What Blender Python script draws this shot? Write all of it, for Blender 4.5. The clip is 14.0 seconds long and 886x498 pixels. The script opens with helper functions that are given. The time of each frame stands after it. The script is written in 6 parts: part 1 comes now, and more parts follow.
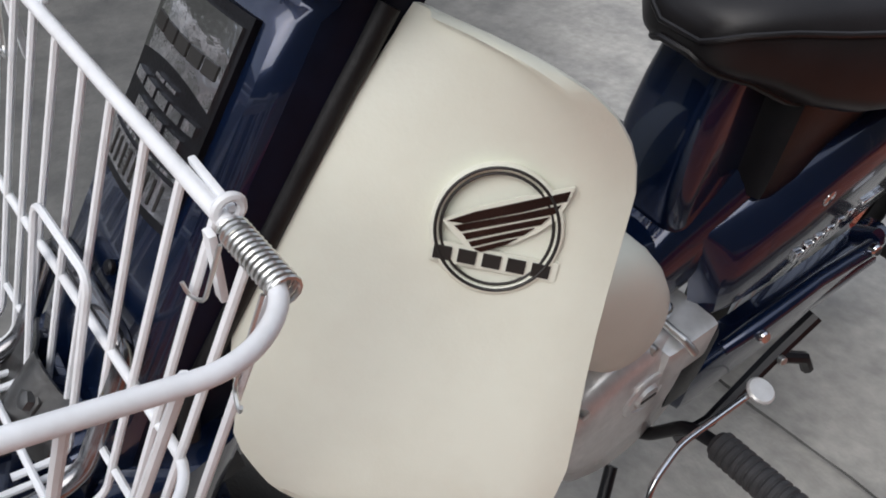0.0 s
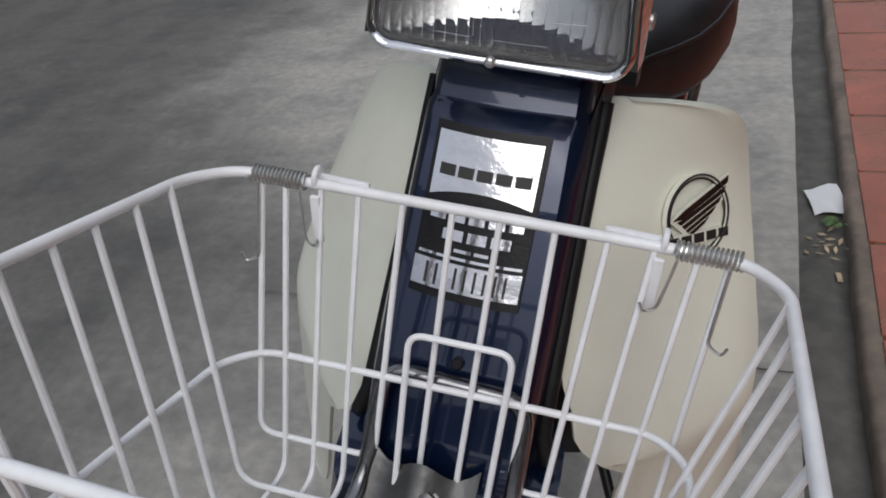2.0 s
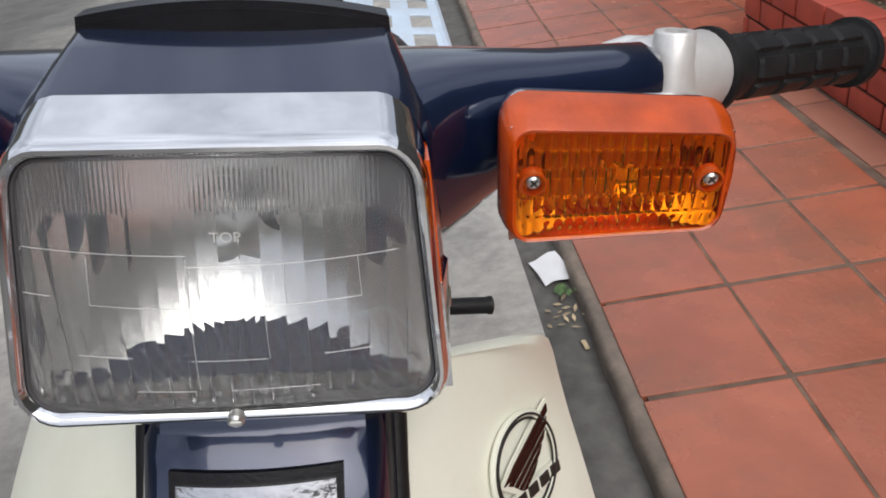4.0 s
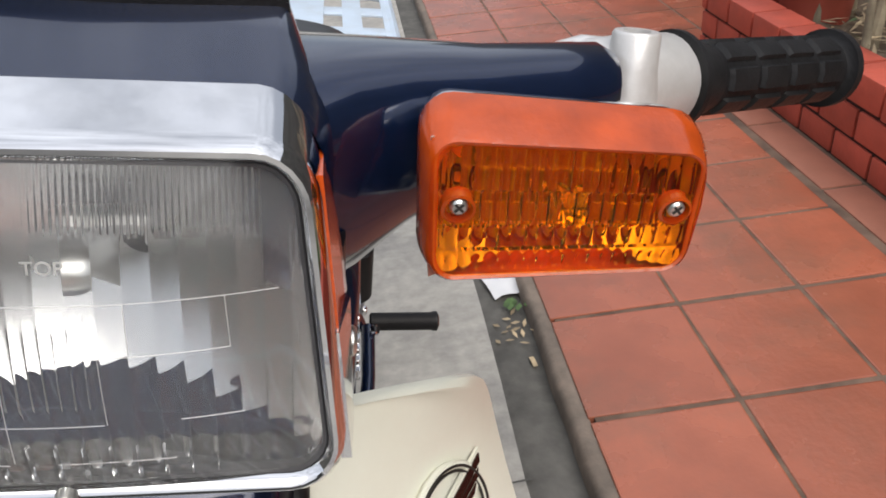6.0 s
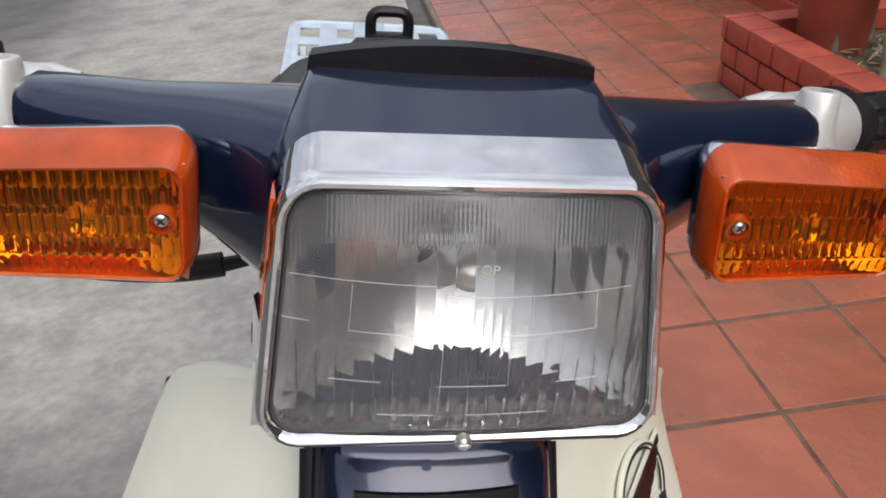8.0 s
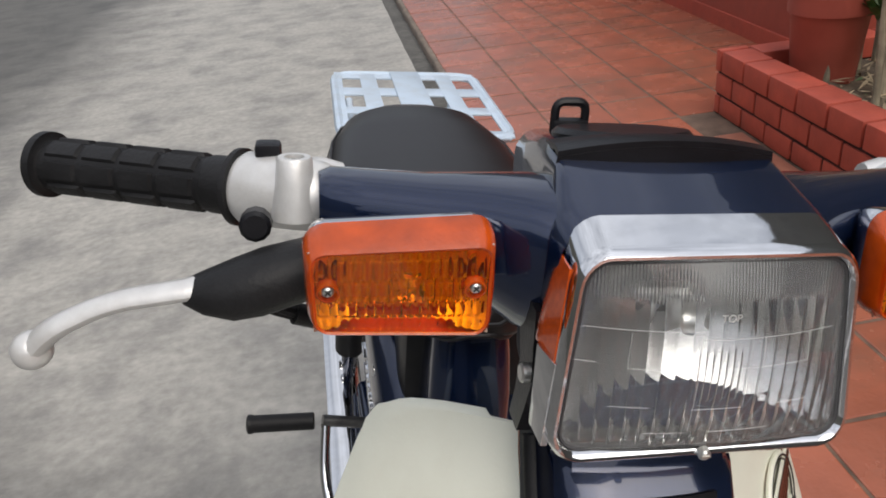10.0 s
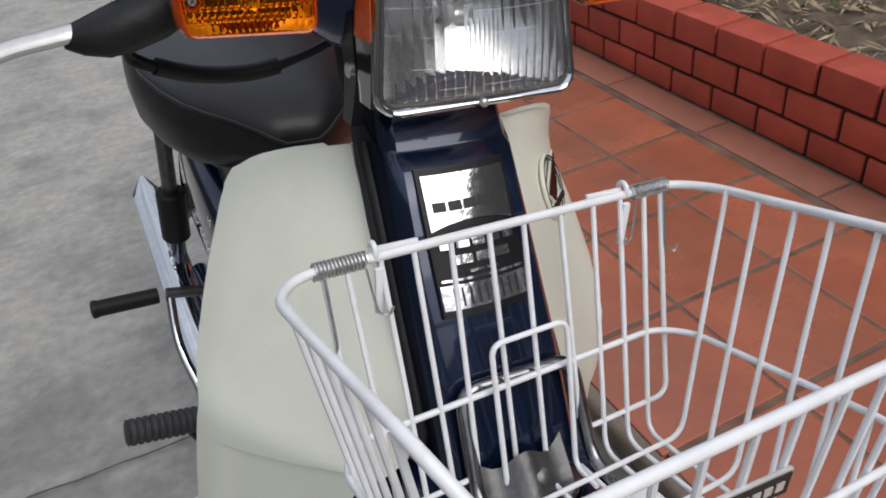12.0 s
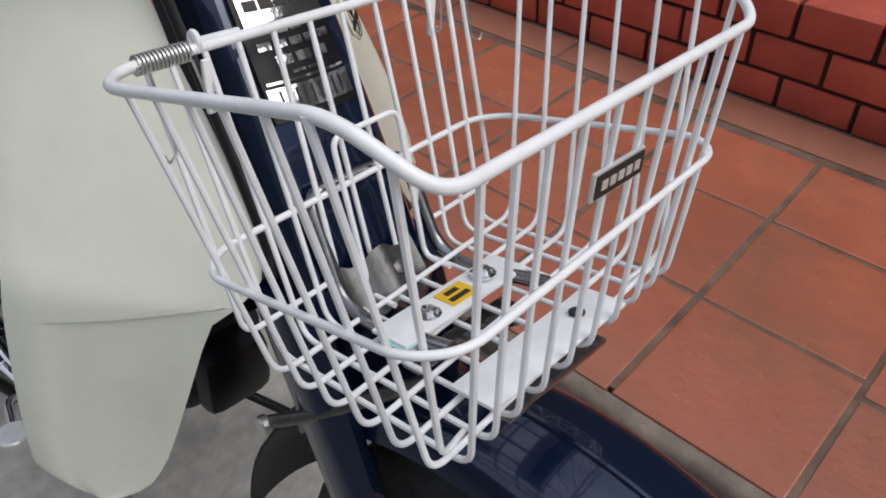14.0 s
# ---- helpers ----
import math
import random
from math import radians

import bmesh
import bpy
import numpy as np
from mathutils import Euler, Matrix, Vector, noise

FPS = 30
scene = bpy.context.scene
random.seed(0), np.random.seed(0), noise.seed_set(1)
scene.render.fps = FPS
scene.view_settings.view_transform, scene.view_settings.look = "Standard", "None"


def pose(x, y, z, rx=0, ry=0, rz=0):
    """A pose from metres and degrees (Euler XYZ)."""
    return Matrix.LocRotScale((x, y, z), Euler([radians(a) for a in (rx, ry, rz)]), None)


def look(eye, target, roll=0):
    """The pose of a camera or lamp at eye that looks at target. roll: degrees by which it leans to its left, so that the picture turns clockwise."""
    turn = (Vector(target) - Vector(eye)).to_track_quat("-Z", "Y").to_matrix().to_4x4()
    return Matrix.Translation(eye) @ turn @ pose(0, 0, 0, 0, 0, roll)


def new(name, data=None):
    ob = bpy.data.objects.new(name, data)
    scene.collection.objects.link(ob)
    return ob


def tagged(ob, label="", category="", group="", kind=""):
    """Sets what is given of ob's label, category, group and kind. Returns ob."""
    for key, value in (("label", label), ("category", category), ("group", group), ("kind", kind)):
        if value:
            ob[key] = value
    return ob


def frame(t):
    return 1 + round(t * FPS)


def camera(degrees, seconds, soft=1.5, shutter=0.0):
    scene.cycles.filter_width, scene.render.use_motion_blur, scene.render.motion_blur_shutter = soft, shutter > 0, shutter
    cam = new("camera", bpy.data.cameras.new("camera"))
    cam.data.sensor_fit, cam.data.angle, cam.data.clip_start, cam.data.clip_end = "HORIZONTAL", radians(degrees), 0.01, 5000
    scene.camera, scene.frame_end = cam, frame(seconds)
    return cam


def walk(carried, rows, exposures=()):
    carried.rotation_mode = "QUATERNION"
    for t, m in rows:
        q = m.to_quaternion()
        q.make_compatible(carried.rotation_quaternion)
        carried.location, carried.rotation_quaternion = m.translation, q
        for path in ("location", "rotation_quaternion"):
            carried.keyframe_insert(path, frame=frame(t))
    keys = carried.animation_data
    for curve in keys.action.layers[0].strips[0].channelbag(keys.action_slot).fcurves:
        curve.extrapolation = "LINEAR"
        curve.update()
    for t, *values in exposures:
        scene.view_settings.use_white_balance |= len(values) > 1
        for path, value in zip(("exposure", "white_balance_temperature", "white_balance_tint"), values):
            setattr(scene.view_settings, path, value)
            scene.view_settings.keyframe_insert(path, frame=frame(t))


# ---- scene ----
cam = camera(59.7, 14.0, soft=1.8)
PATH = [
    (0, pose(0.4356, -0.0943, 0.9584, 51.74, 1.57, 52.43)),
    (0.5, pose(0.4543, -0.2212, 1.0020, 53.22, 3.40, 46.09)),
    (1, pose(0.4338, -0.3246, 1.0231, 54.52, 5.06, 38.29)),
    (1.5, pose(0.3448, -0.3679, 1.0404, 55.09, 6.74, 29.47)),
    (2, pose(0.2529, -0.3735, 1.0553, 55.09, 7.62, 19.34)),
    (2.5, pose(0.1901, -0.4033, 1.0856, 55.20, 8.20, 9.42)),
    (3, pose(0.1760, -0.3645, 1.1070, 55.96, 8.93, 1.85)),
    (3.5, pose(0.1814, -0.2622, 1.1081, 56.74, 8.49, -3.03)),
    (4, pose(0.2060, -0.2024, 1.0817, 57.41, 7.72, -5.10)),
    (4.2, pose(0.2232, -0.1767, 1.0670, 56.91, 7.59, -5.59)),
    (6.3, pose(0.2220, -0.1524, 1.0582, 57.99, 4.20, -7.03)),
    (6.5, pose(0.2090, -0.1571, 1.0639, 58.23, 3.98, -6.69)),
    (7, pose(0.1812, -0.1767, 1.0755, 58.66, 3.78, -6.00)),
    (7.5, pose(0.1501, -0.1934, 1.0884, 59.09, 3.97, -6.18)),
    (8, pose(0.1098, -0.2062, 1.1031, 59.35, 4.31, -7.03)),
    (8.5, pose(0.0658, -0.2150, 1.1181, 59.76, 4.54, -8.23)),
    (8.7, pose(0.0492, -0.2202, 1.1253, 60.00, 4.52, -8.55)),
    (10.8, pose(-0.0163, -0.3260, 1.1713, 61.50, 6.39, -10.55)),
    (11, pose(-0.0081, -0.3674, 1.1526, 60.55, 6.55, -11.93)),
    (11.5, pose(-0.0200, -0.4201, 1.1226, 57.30, 6.78, -18.68)),
    (12, pose(-0.0849, -0.4165, 1.1159, 54.59, 6.08, -26.58)),
    (12.5, pose(-0.1119, -0.4163, 1.1128, 52.61, 5.74, -32.95)),
    (13, pose(-0.1271, -0.4459, 1.1139, 51.64, 4.28, -38.25)),
    (13.5, pose(-0.1531, -0.4829, 1.1055, 50.05, 3.46, -42.10)),
    (14, pose(-0.1700, -0.4256, 1.0454, 47.85, 2.63, -46.85)),
]
walk(cam, PATH, exposures=[(0.0, -0.06, 6250, 10), (0.5, -0.2, 6250, 10), (1.0, -0.43, 6300, 10), (2.0, -0.6, 6300, 10), (3.0, -0.4, 6450, 10), (4.0, 0.08, 6500, 10), (6.5, 0.2, 6650, 10), (8.5, 0.0, 6620, 10), (11.0, -0.12, 6720, 10), (11.5, -0.29, 6550, 10), (12.0, -0.27, 6350, 10), (12.5, -0.25, 6280, 10), (13.5, -0.32, 6380, 10), (14.0, -0.28, 6380, 10)])

# ---- daylight: a bright overcast street ----
world = bpy.data.worlds.new("sky")
scene.world = world
world.use_nodes = True
_nt = world.node_tree
_sky = _nt.nodes.new("ShaderNodeTexSky")
_sky.sky_type, _sky.sun_disc = "NISHITA", False
_sky.sun_elevation, _sky.sun_rotation = radians(48), radians(160)
_sky.air_density, _sky.dust_density, _sky.ozone_density = 1.0, 4.0, 1.0
# a layer of cloud over the sky, three times as bright overhead as at the horizon
_co = _nt.nodes.new("ShaderNodeTexCoord")
_sep = _nt.nodes.new("ShaderNodeSeparateXYZ")
_nt.links.new(_co.outputs["Generated"], _sep.inputs[0])
_up = _nt.nodes.new("ShaderNodeMapRange")
_up.inputs["To Min"].default_value, _up.inputs["To Max"].default_value = 1.0, 3.0
_nt.links.new(_sep.outputs["Z"], _up.inputs["Value"])
_puff = _nt.nodes.new("ShaderNodeTexNoise")
_puff.inputs["Scale"].default_value, _puff.inputs["Detail"].default_value, _puff.inputs["Roughness"].default_value = 2.6, 6.0, 0.6
_nt.links.new(_co.outputs["Generated"], _puff.inputs["Vector"])
_thick = _nt.nodes.new("ShaderNodeMapRange")
_thick.inputs["From Min"].default_value, _thick.inputs["From Max"].default_value = 0.35, 0.65
_thick.inputs["To Min"].default_value, _thick.inputs["To Max"].default_value = 0.62, 1.38
_nt.links.new(_puff.outputs["Fac"], _thick.inputs["Value"])
_layer = _nt.nodes.new("ShaderNodeMath")
_layer.operation = "MULTIPLY"
_nt.links.new(_up.outputs["Result"], _layer.inputs[0])
_nt.links.new(_thick.outputs["Result"], _layer.inputs[1])
_cloud = _nt.nodes.new("ShaderNodeVectorMath")
_cloud.operation = "MULTIPLY"
_cloud.inputs[0].default_value = (1.88, 1.93, 2.05)
_nt.links.new(_layer.outputs[0], _cloud.inputs[1])
_mix = _nt.nodes.new("ShaderNodeMix")
_mix.data_type = "RGBA"
_mix.inputs["Factor"].default_value = 0.7
_nt.links.new(_sky.outputs[0], _mix.inputs["A"])
_nt.links.new(_cloud.outputs[0], _mix.inputs["B"])
_nt.links.new(_mix.outputs["Result"], _nt.nodes["Background"].inputs[0])
_nt.nodes["Background"].inputs[1].default_value = 0.2
sun = new("sun", bpy.data.lights.new("sun", "SUN"))
sun.data.energy, sun.data.angle, sun.data.color = 1.5, radians(50), (1.0, 0.97, 0.93)
sun.matrix_world = look((1.3, -3.5, 4.2), (0, 0, 0))


# ---- materials ----
def material(name, color, rough=0.5, metal=0.0, spread=0.12, scale=12.0, bump=0.0, bump_scale=60.0, coat=0.0,
             dirt=None, dirt_scale=3.0, dirt_amount=0.5, rough_spread=0.15, per_piece=0.0, per_island=0.0, spec=0.5):
    """A surface with colour varied at two scales, fine relief, and patches of dirt or wear."""
    m = bpy.data.materials.new(name)
    m.use_nodes = True
    n, l = m.node_tree.nodes, m.node_tree.links
    p = n["Principled BSDF"]
    co = n.new("ShaderNodeTexCoord")
    fine = n.new("ShaderNodeTexNoise")
    fine.inputs["Scale"].default_value, fine.inputs["Detail"].default_value = scale, 6.0
    where = co.outputs["Object"]
    if per_piece:
        info, shift = n.new("ShaderNodeObjectInfo"), n.new("ShaderNodeVectorMath")
        l.new(where, shift.inputs[0])
        l.new(info.outputs["Location"], shift.inputs[1])
        where = shift.outputs[0]
    l.new(where, fine.inputs["Vector"])
    ramp = n.new("ShaderNodeValToRGB")
    lo = [max(0.0, c * (1 - spread)) for c in color]
    hi = [min(1.0, c * (1 + spread)) for c in color]
    ramp.color_ramp.elements[0].position, ramp.color_ramp.elements[0].color = 0.3, (*lo, 1)
    ramp.color_ramp.elements[1].position, ramp.color_ramp.elements[1].color = 0.7, (*hi, 1)
    l.new(fine.outputs["Fac"], ramp.inputs["Fac"])
    out = ramp.outputs["Color"]
    if dirt:
        big = n.new("ShaderNodeTexNoise")
        big.inputs["Scale"].default_value, big.inputs["Detail"].default_value = dirt_scale, 8.0
        big.inputs["Roughness"].default_value = 0.65
        l.new(where, big.inputs["Vector"])
        cut = n.new("ShaderNodeMapRange")
        cut.inputs["From Min"].default_value, cut.inputs["From Max"].default_value = 0.45, 0.72
        cut.inputs["To Max"].default_value = dirt_amount
        l.new(big.outputs["Fac"], cut.inputs["Value"])
        mix = n.new("ShaderNodeMix")
        mix.data_type = "RGBA"
        l.new(cut.outputs["Result"], mix.inputs["Factor"])
        l.new(out, mix.inputs["A"])
        mix.inputs["B"].default_value = (*dirt, 1)
        out = mix.outputs["Result"]
    if per_piece or per_island:
        source = n.new("ShaderNodeObjectInfo") if per_piece else n.new("ShaderNodeNewGeometry")
        value = source.outputs["Random"] if per_piece else source.outputs["Random Per Island"]
        amount = per_piece or per_island
        rng = n.new("ShaderNodeMapRange")
        rng.inputs["To Min"].default_value, rng.inputs["To Max"].default_value = 1 - amount, 1 + amount
        l.new(value, rng.inputs["Value"])
        hsv = n.new("ShaderNodeHueSaturation")
        l.new(rng.outputs["Result"], hsv.inputs["Value"])
        l.new(out, hsv.inputs["Color"])
        out = hsv.outputs["Color"]
    l.new(out, p.inputs["Base Color"])
    p.inputs["Metallic"].default_value = metal
    p.inputs["Specular IOR Level"].default_value = spec
    rr = n.new("ShaderNodeMapRange")
    rr.inputs["To Min"].default_value = max(0.02, rough * (1 - rough_spread))
    rr.inputs["To Max"].default_value = min(1.0, rough * (1 + rough_spread))
    l.new(fine.outputs["Fac"], rr.inputs["Value"])
    l.new(rr.outputs["Result"], p.inputs["Roughness"])
    p.inputs["Coat Weight"].default_value, p.inputs["Coat Roughness"].default_value = coat, 0.04
    if bump:
        grit = n.new("ShaderNodeTexNoise")
        grit.inputs["Scale"].default_value, grit.inputs["Detail"].default_value = bump_scale, 5.0
        l.new(co.outputs["Object"], grit.inputs["Vector"])
        b = n.new("ShaderNodeBump")
        b.inputs["Strength"].default_value, b.inputs["Distance"].default_value = bump, 0.004
        l.new(grit.outputs["Fac"], b.inputs["Height"])
        l.new(b.outputs["Normal"], p.inputs["Normal"])
    return m


def clear(name, color, rough=0.02, ior=1.5, dust=0.0):
    """Glass or clear plastic, a little dulled by dust."""
    m = bpy.data.materials.new(name)
    m.use_nodes = True
    p = m.node_tree.nodes["Principled BSDF"]
    p.inputs["Base Color"].default_value = (*color, 1)
    p.inputs["Roughness"].default_value, p.inputs["IOR"].default_value = rough, ior
    p.inputs["Transmission Weight"].default_value = 1.0 - dust
    return m


NAVY = material("navy metallic paint", (0.0055, 0.0155, 0.052), 0.22, 0.5, 0.2, 900, coat=1.0, rough_spread=0.05)
CREAM = material("cream plastic", (0.835, 0.853, 0.742), 0.42, 0.0, 0.03, 6, bump=0.05, bump_scale=500, dirt=(0.56, 0.51, 0.39), dirt_scale=5, dirt_amount=0.3)
CHROME = material("chrome", (0.77, 0.78, 0.80), 0.06, 1.0, 0.03, 40, bump=0.04, bump_scale=22, rough_spread=0.6, dirt=(0.55, 0.54, 0.52), dirt_scale=30, dirt_amount=0.25)
EMBLEM = material("wavy emblem chrome", (0.68, 0.68, 0.70), 0.12, 1.0, 0.03, 40, bump=0.38, bump_scale=28)
SATIN = material("dark satin navy", (0.004, 0.006, 0.016), 0.42, 0.0, 0.2, 80, spec=0.18)
ALLOY = material("cast alloy", (0.70, 0.70, 0.69), 0.34, 0.5, 0.08, 90, bump=0.06, bump_scale=350, dirt=(0.40, 0.38, 0.35), dirt_scale=14, dirt_amount=0.35)
SILVER = material("silver paint", (0.72, 0.72, 0.71), 0.35, 0.35, 0.06, 60, bump=0.06, bump_scale=400, dirt=(0.42, 0.4, 0.37), dirt_scale=35, dirt_amount=0.4)
STEEL = material("zinc steel", (0.62, 0.62, 0.6), 0.3, 0.9, 0.15, 120)
RUBBER = material("black rubber", (0.012, 0.012, 0.013), 0.5, 0.0, 0.25, 60, spec=0.3, bump=0.15, bump_scale=300)
FOOTRUBBER = material("worn grey rubber", (0.045, 0.045, 0.048), 0.6, 0.0, 0.25, 60, bump=0.2, bump_scale=200)
PLASTIC = material("black plastic", (0.007, 0.007, 0.009), 0.36, 0.0, 0.2, 80, spec=0.3, bump=0.08, bump_scale=500)
VINYL = material("dark seat vinyl", (0.014, 0.0125, 0.0135), 0.36, 0.0, 0.25, 25, spec=0.36, bump=0.05, bump_scale=700)
WHITE = material("white coated wire", (0.90, 0.915, 0.935), 0.3, 0.0, 0.04, 30, bump=0.1, bump_scale=160, dirt=(0.62, 0.62, 0.6), dirt_scale=40, dirt_amount=0.35)
PALEBLUE = material("pale blue enamel", (0.55, 0.66, 0.78), 0.3, 0.0, 0.05, 20, dirt=(0.4, 0.42, 0.42), dirt_scale=25, dirt_amount=0.4)
CYAN = material("pale cyan tape", (0.42, 0.68, 0.72), 0.4, 0.0, 0.06, 50)
YELLOW = material("yellow sticker", (0.85, 0.52, 0.02), 0.45, 0.0, 0.06, 50)
INK = material("dark ink", (0.02, 0.018, 0.016), 0.5, 0.0, 0.1, 60)
BROWNFOIL = material("brown chrome foil", (0.10, 0.055, 0.045), 0.16, 0.8, 0.2, 60)
AMBER = clear("amber lens plastic", (1.0, 0.46, 0.027), 0.04, 1.4)
DEEPAMBER = material("deep orange plastic", (0.46, 0.062, 0.004), 0.2, 0.0, 0.25, 60, coat=0.4, bump=0.1, bump_scale=500)
DULL = material("dull reflector", (0.88, 0.82, 0.70), 0.3, 0.9, 0.15, 120, bump=0.12, bump_scale=160)
ORANGE = material("orange reflector plastic", (0.55, 0.075, 0.006), 0.2, 0.0, 0.15, 300, coat=0.8)
DULLCHROME = material("tarnished chrome", (0.30, 0.30, 0.31), 0.2, 1.0, 0.25, 60, bump=0.08, bump_scale=60, dirt=(0.10, 0.095, 0.09), dirt_scale=18, dirt_amount=0.7)
BRACKET = material("dull galvanised steel", (0.15, 0.15, 0.148), 0.38, 0.85, 0.2, 60, bump=0.15, bump_scale=120)
GLASS = clear("headlight glass", (0.95, 0.96, 0.96), 0.015, 1.45, dust=0.03)
FROST = clear("ribbed headlight glass", (0.92, 0.93, 0.93), 0.05, 1.45, dust=0.05)
MIRROR = material("lamp reflector", (0.60, 0.60, 0.595), 0.2, 1.0, 0.04, 30)
TYRE = material("tyre rubber", (0.022, 0.022, 0.023), 0.75, 0.0, 0.25, 40, bump=0.3, bump_scale=150, dirt=(0.09, 0.085, 0.08), dirt_scale=14, dirt_amount=0.5)

ASPHALT = material("worn grey road", (0.405, 0.390, 0.355), 0.6, 0.0, 0.16, 34, bump=0.4, bump_scale=90, dirt=(0.19, 0.187, 0.18), dirt_scale=3.6, dirt_amount=0.85)


def darker_carriageway(m, edge, soft, dark):
    """Multiplies the road colour darker away from the kerb, less so further up the street."""
    n, l = m.node_tree.nodes, m.node_tree.links
    p = n["Principled BSDF"]
    base = p.inputs["Base Color"].links[0].from_socket
    co = n.new("ShaderNodeTexCoord")
    cut = n.new("ShaderNodeSeparateXYZ")
    l.new(co.outputs["Object"], cut.inputs[0])
    wob = n.new("ShaderNodeTexNoise")
    wob.inputs["Scale"].default_value, wob.inputs["Detail"].default_value = 1.6, 7.0
    l.new(co.outputs["Object"], wob.inputs["Vector"])
    add = n.new("ShaderNodeMath")
    far = n.new("ShaderNodeMapRange")
    far.inputs["From Min"].default_value, far.inputs["From Max"].default_value = 0.95, 1.9
    l.new(cut.outputs["Y"], far.inputs["Value"])
    side = n.new("ShaderNodeMath")
    l.new(cut.outputs["X"], side.inputs[0])
    l.new(far.outputs["Result"], side.inputs[1])
    l.new(side.outputs[0], add.inputs[0])
    l.new(wob.outputs["Fac"], add.inputs[1])
    rng = n.new("ShaderNodeMapRange")
    rng.interpolation_type = "SMOOTHSTEP"
    rng.inputs["From Min"].default_value, rng.inputs["From Max"].default_value = edge - soft + 0.5, edge + soft + 0.5
    rng.inputs["To Min"].default_value, rng.inputs["To Max"].default_value = 1.0, 0.0
    l.new(add.outputs[0], rng.inputs["Value"])
    mix = n.new("ShaderNodeMix")
    mix.data_type, mix.blend_type = "RGBA", "MULTIPLY"
    l.new(rng.outputs["Result"], mix.inputs["Factor"])
    l.new(base, mix.inputs["A"])
    mix.inputs["B"].default_value = (*dark, 1)
    # short streaks left by brushing and tyres, along the street's width
    squash = n.new("ShaderNodeMapping")
    squash.inputs["Scale"].default_value = (5.0, 11.0, 1.0)
    l.new(co.outputs["Object"], squash.inputs["Vector"])
    streak = n.new("ShaderNodeTexNoise")
    streak.inputs["Scale"].default_value, streak.inputs["Detail"].default_value, streak.inputs["Roughness"].default_value = 1.0, 6.0, 0.7
    l.new(squash.outputs["Vector"], streak.inputs["Vector"])
    level = n.new("ShaderNodeMapRange")
    level.inputs["From Min"].default_value, level.inputs["From Max"].default_value = 0.3, 0.7
    level.inputs["To Min"].default_value, level.inputs["To Max"].default_value = 0.84, 1.12
    l.new(streak.outputs["Fac"], level.inputs["Value"])
    hsv = n.new("ShaderNodeHueSaturation")
    l.new(level.outputs["Result"], hsv.inputs["Value"])
    l.new(mix.outputs["Result"], hsv.inputs["Color"])
    l.new(hsv.outputs["Color"], p.inputs["Base Color"])


darker_carriageway(ASPHALT, -0.66, 0.55, (0.33, 0.335, 0.34))
GUTTER = material("gutter concrete", (0.12, 0.115, 0.105), 0.85, 0.0, 0.25, 25, bump=0.5, bump_scale=90, dirt=(0.05, 0.05, 0.045), dirt_scale=5, dirt_amount=0.8)
KERB = material("worn kerb concrete", (0.225, 0.180, 0.145), 0.85, 0.0, 0.2, 22, bump=0.5, bump_scale=80, dirt=(0.09, 0.08, 0.07), dirt_scale=7, dirt_amount=0.8)
TILE = material("terracotta tile", (0.395, 0.118, 0.064), 0.27, 0.0, 0.16, 7, bump=0.2, bump_scale=60, dirt=(0.205, 0.098, 0.062), dirt_scale=3.4, dirt_amount=0.85, per_piece=0.08, spec=0.7)
TILEFAR = material("far terracotta tile", (0.395, 0.118, 0.064), 0.27, 0.0, 0.16, 7, bump=0.2, bump_scale=60, dirt=(0.205, 0.098, 0.062), dirt_scale=3.4, dirt_amount=0.85, per_island=0.08, spec=0.8)
GROUT = material("pavement grout", (0.150, 0.098, 0.070), 0.9, 0.0, 0.45, 14, bump=0.4, bump_scale=150)
BORDER = material("pale worn paving", (0.36, 0.145, 0.095), 0.5, 0.0, 0.12, 12, bump=0.25, bump_scale=80, dirt=(0.30, 0.12, 0.08), dirt_scale=4, dirt_amount=0.6)
BRICK = material("red painted brick", (0.50, 0.093, 0.058), 0.55, 0.0, 0.12, 14, bump=0.35, bump_scale=70, dirt=(0.32, 0.058, 0.038), dirt_scale=6, dirt_amount=0.6, per_piece=0.12)
MORTAR = material("dark mortar", (0.028, 0.012, 0.010), 0.8, 0.0, 0.3, 40, bump=0.4, bump_scale=120)
SOIL = material("dry soil", (0.15, 0.115, 0.08), 0.95, 0.0, 0.35, 18, bump=1.0, bump_scale=40, dirt=(0.07, 0.05, 0.035), dirt_scale=8, dirt_amount=0.7)
STRAW = material("dry leaves", (0.38, 0.30, 0.19), 0.8, 0.0, 0.3, 30, per_island=0.4)
LEAF = material("green leaves", (0.07, 0.13, 0.035), 0.5, 0.0, 0.3, 30, per_island=0.35)
STEM = material("pale dry stems", (0.36, 0.31, 0.22), 0.75, 0.0, 0.3, 15, bump=0.5, bump_scale=60, dirt=(0.14, 0.12, 0.08), dirt_scale=9, dirt_amount=0.7, per_piece=0.25)
POT = material("red clay pot", (0.36, 0.075, 0.05), 0.5, 0.0, 0.1, 10, bump=0.15, bump_scale=50)
PAPER = material("white paper scrap", (0.72, 0.73, 0.75), 0.7, 0.0, 0.05, 20)
# dark so that the added, unseen walls bounce little light
PLASTER = material("dark plaster for unseen walls", (0.15, 0.15, 0.135), 0.85, 0.0, 0.2, 4, bump=0.2, bump_scale=40, dirt=(0.06, 0.07, 0.05), dirt_scale=1.0, dirt_amount=0.6)


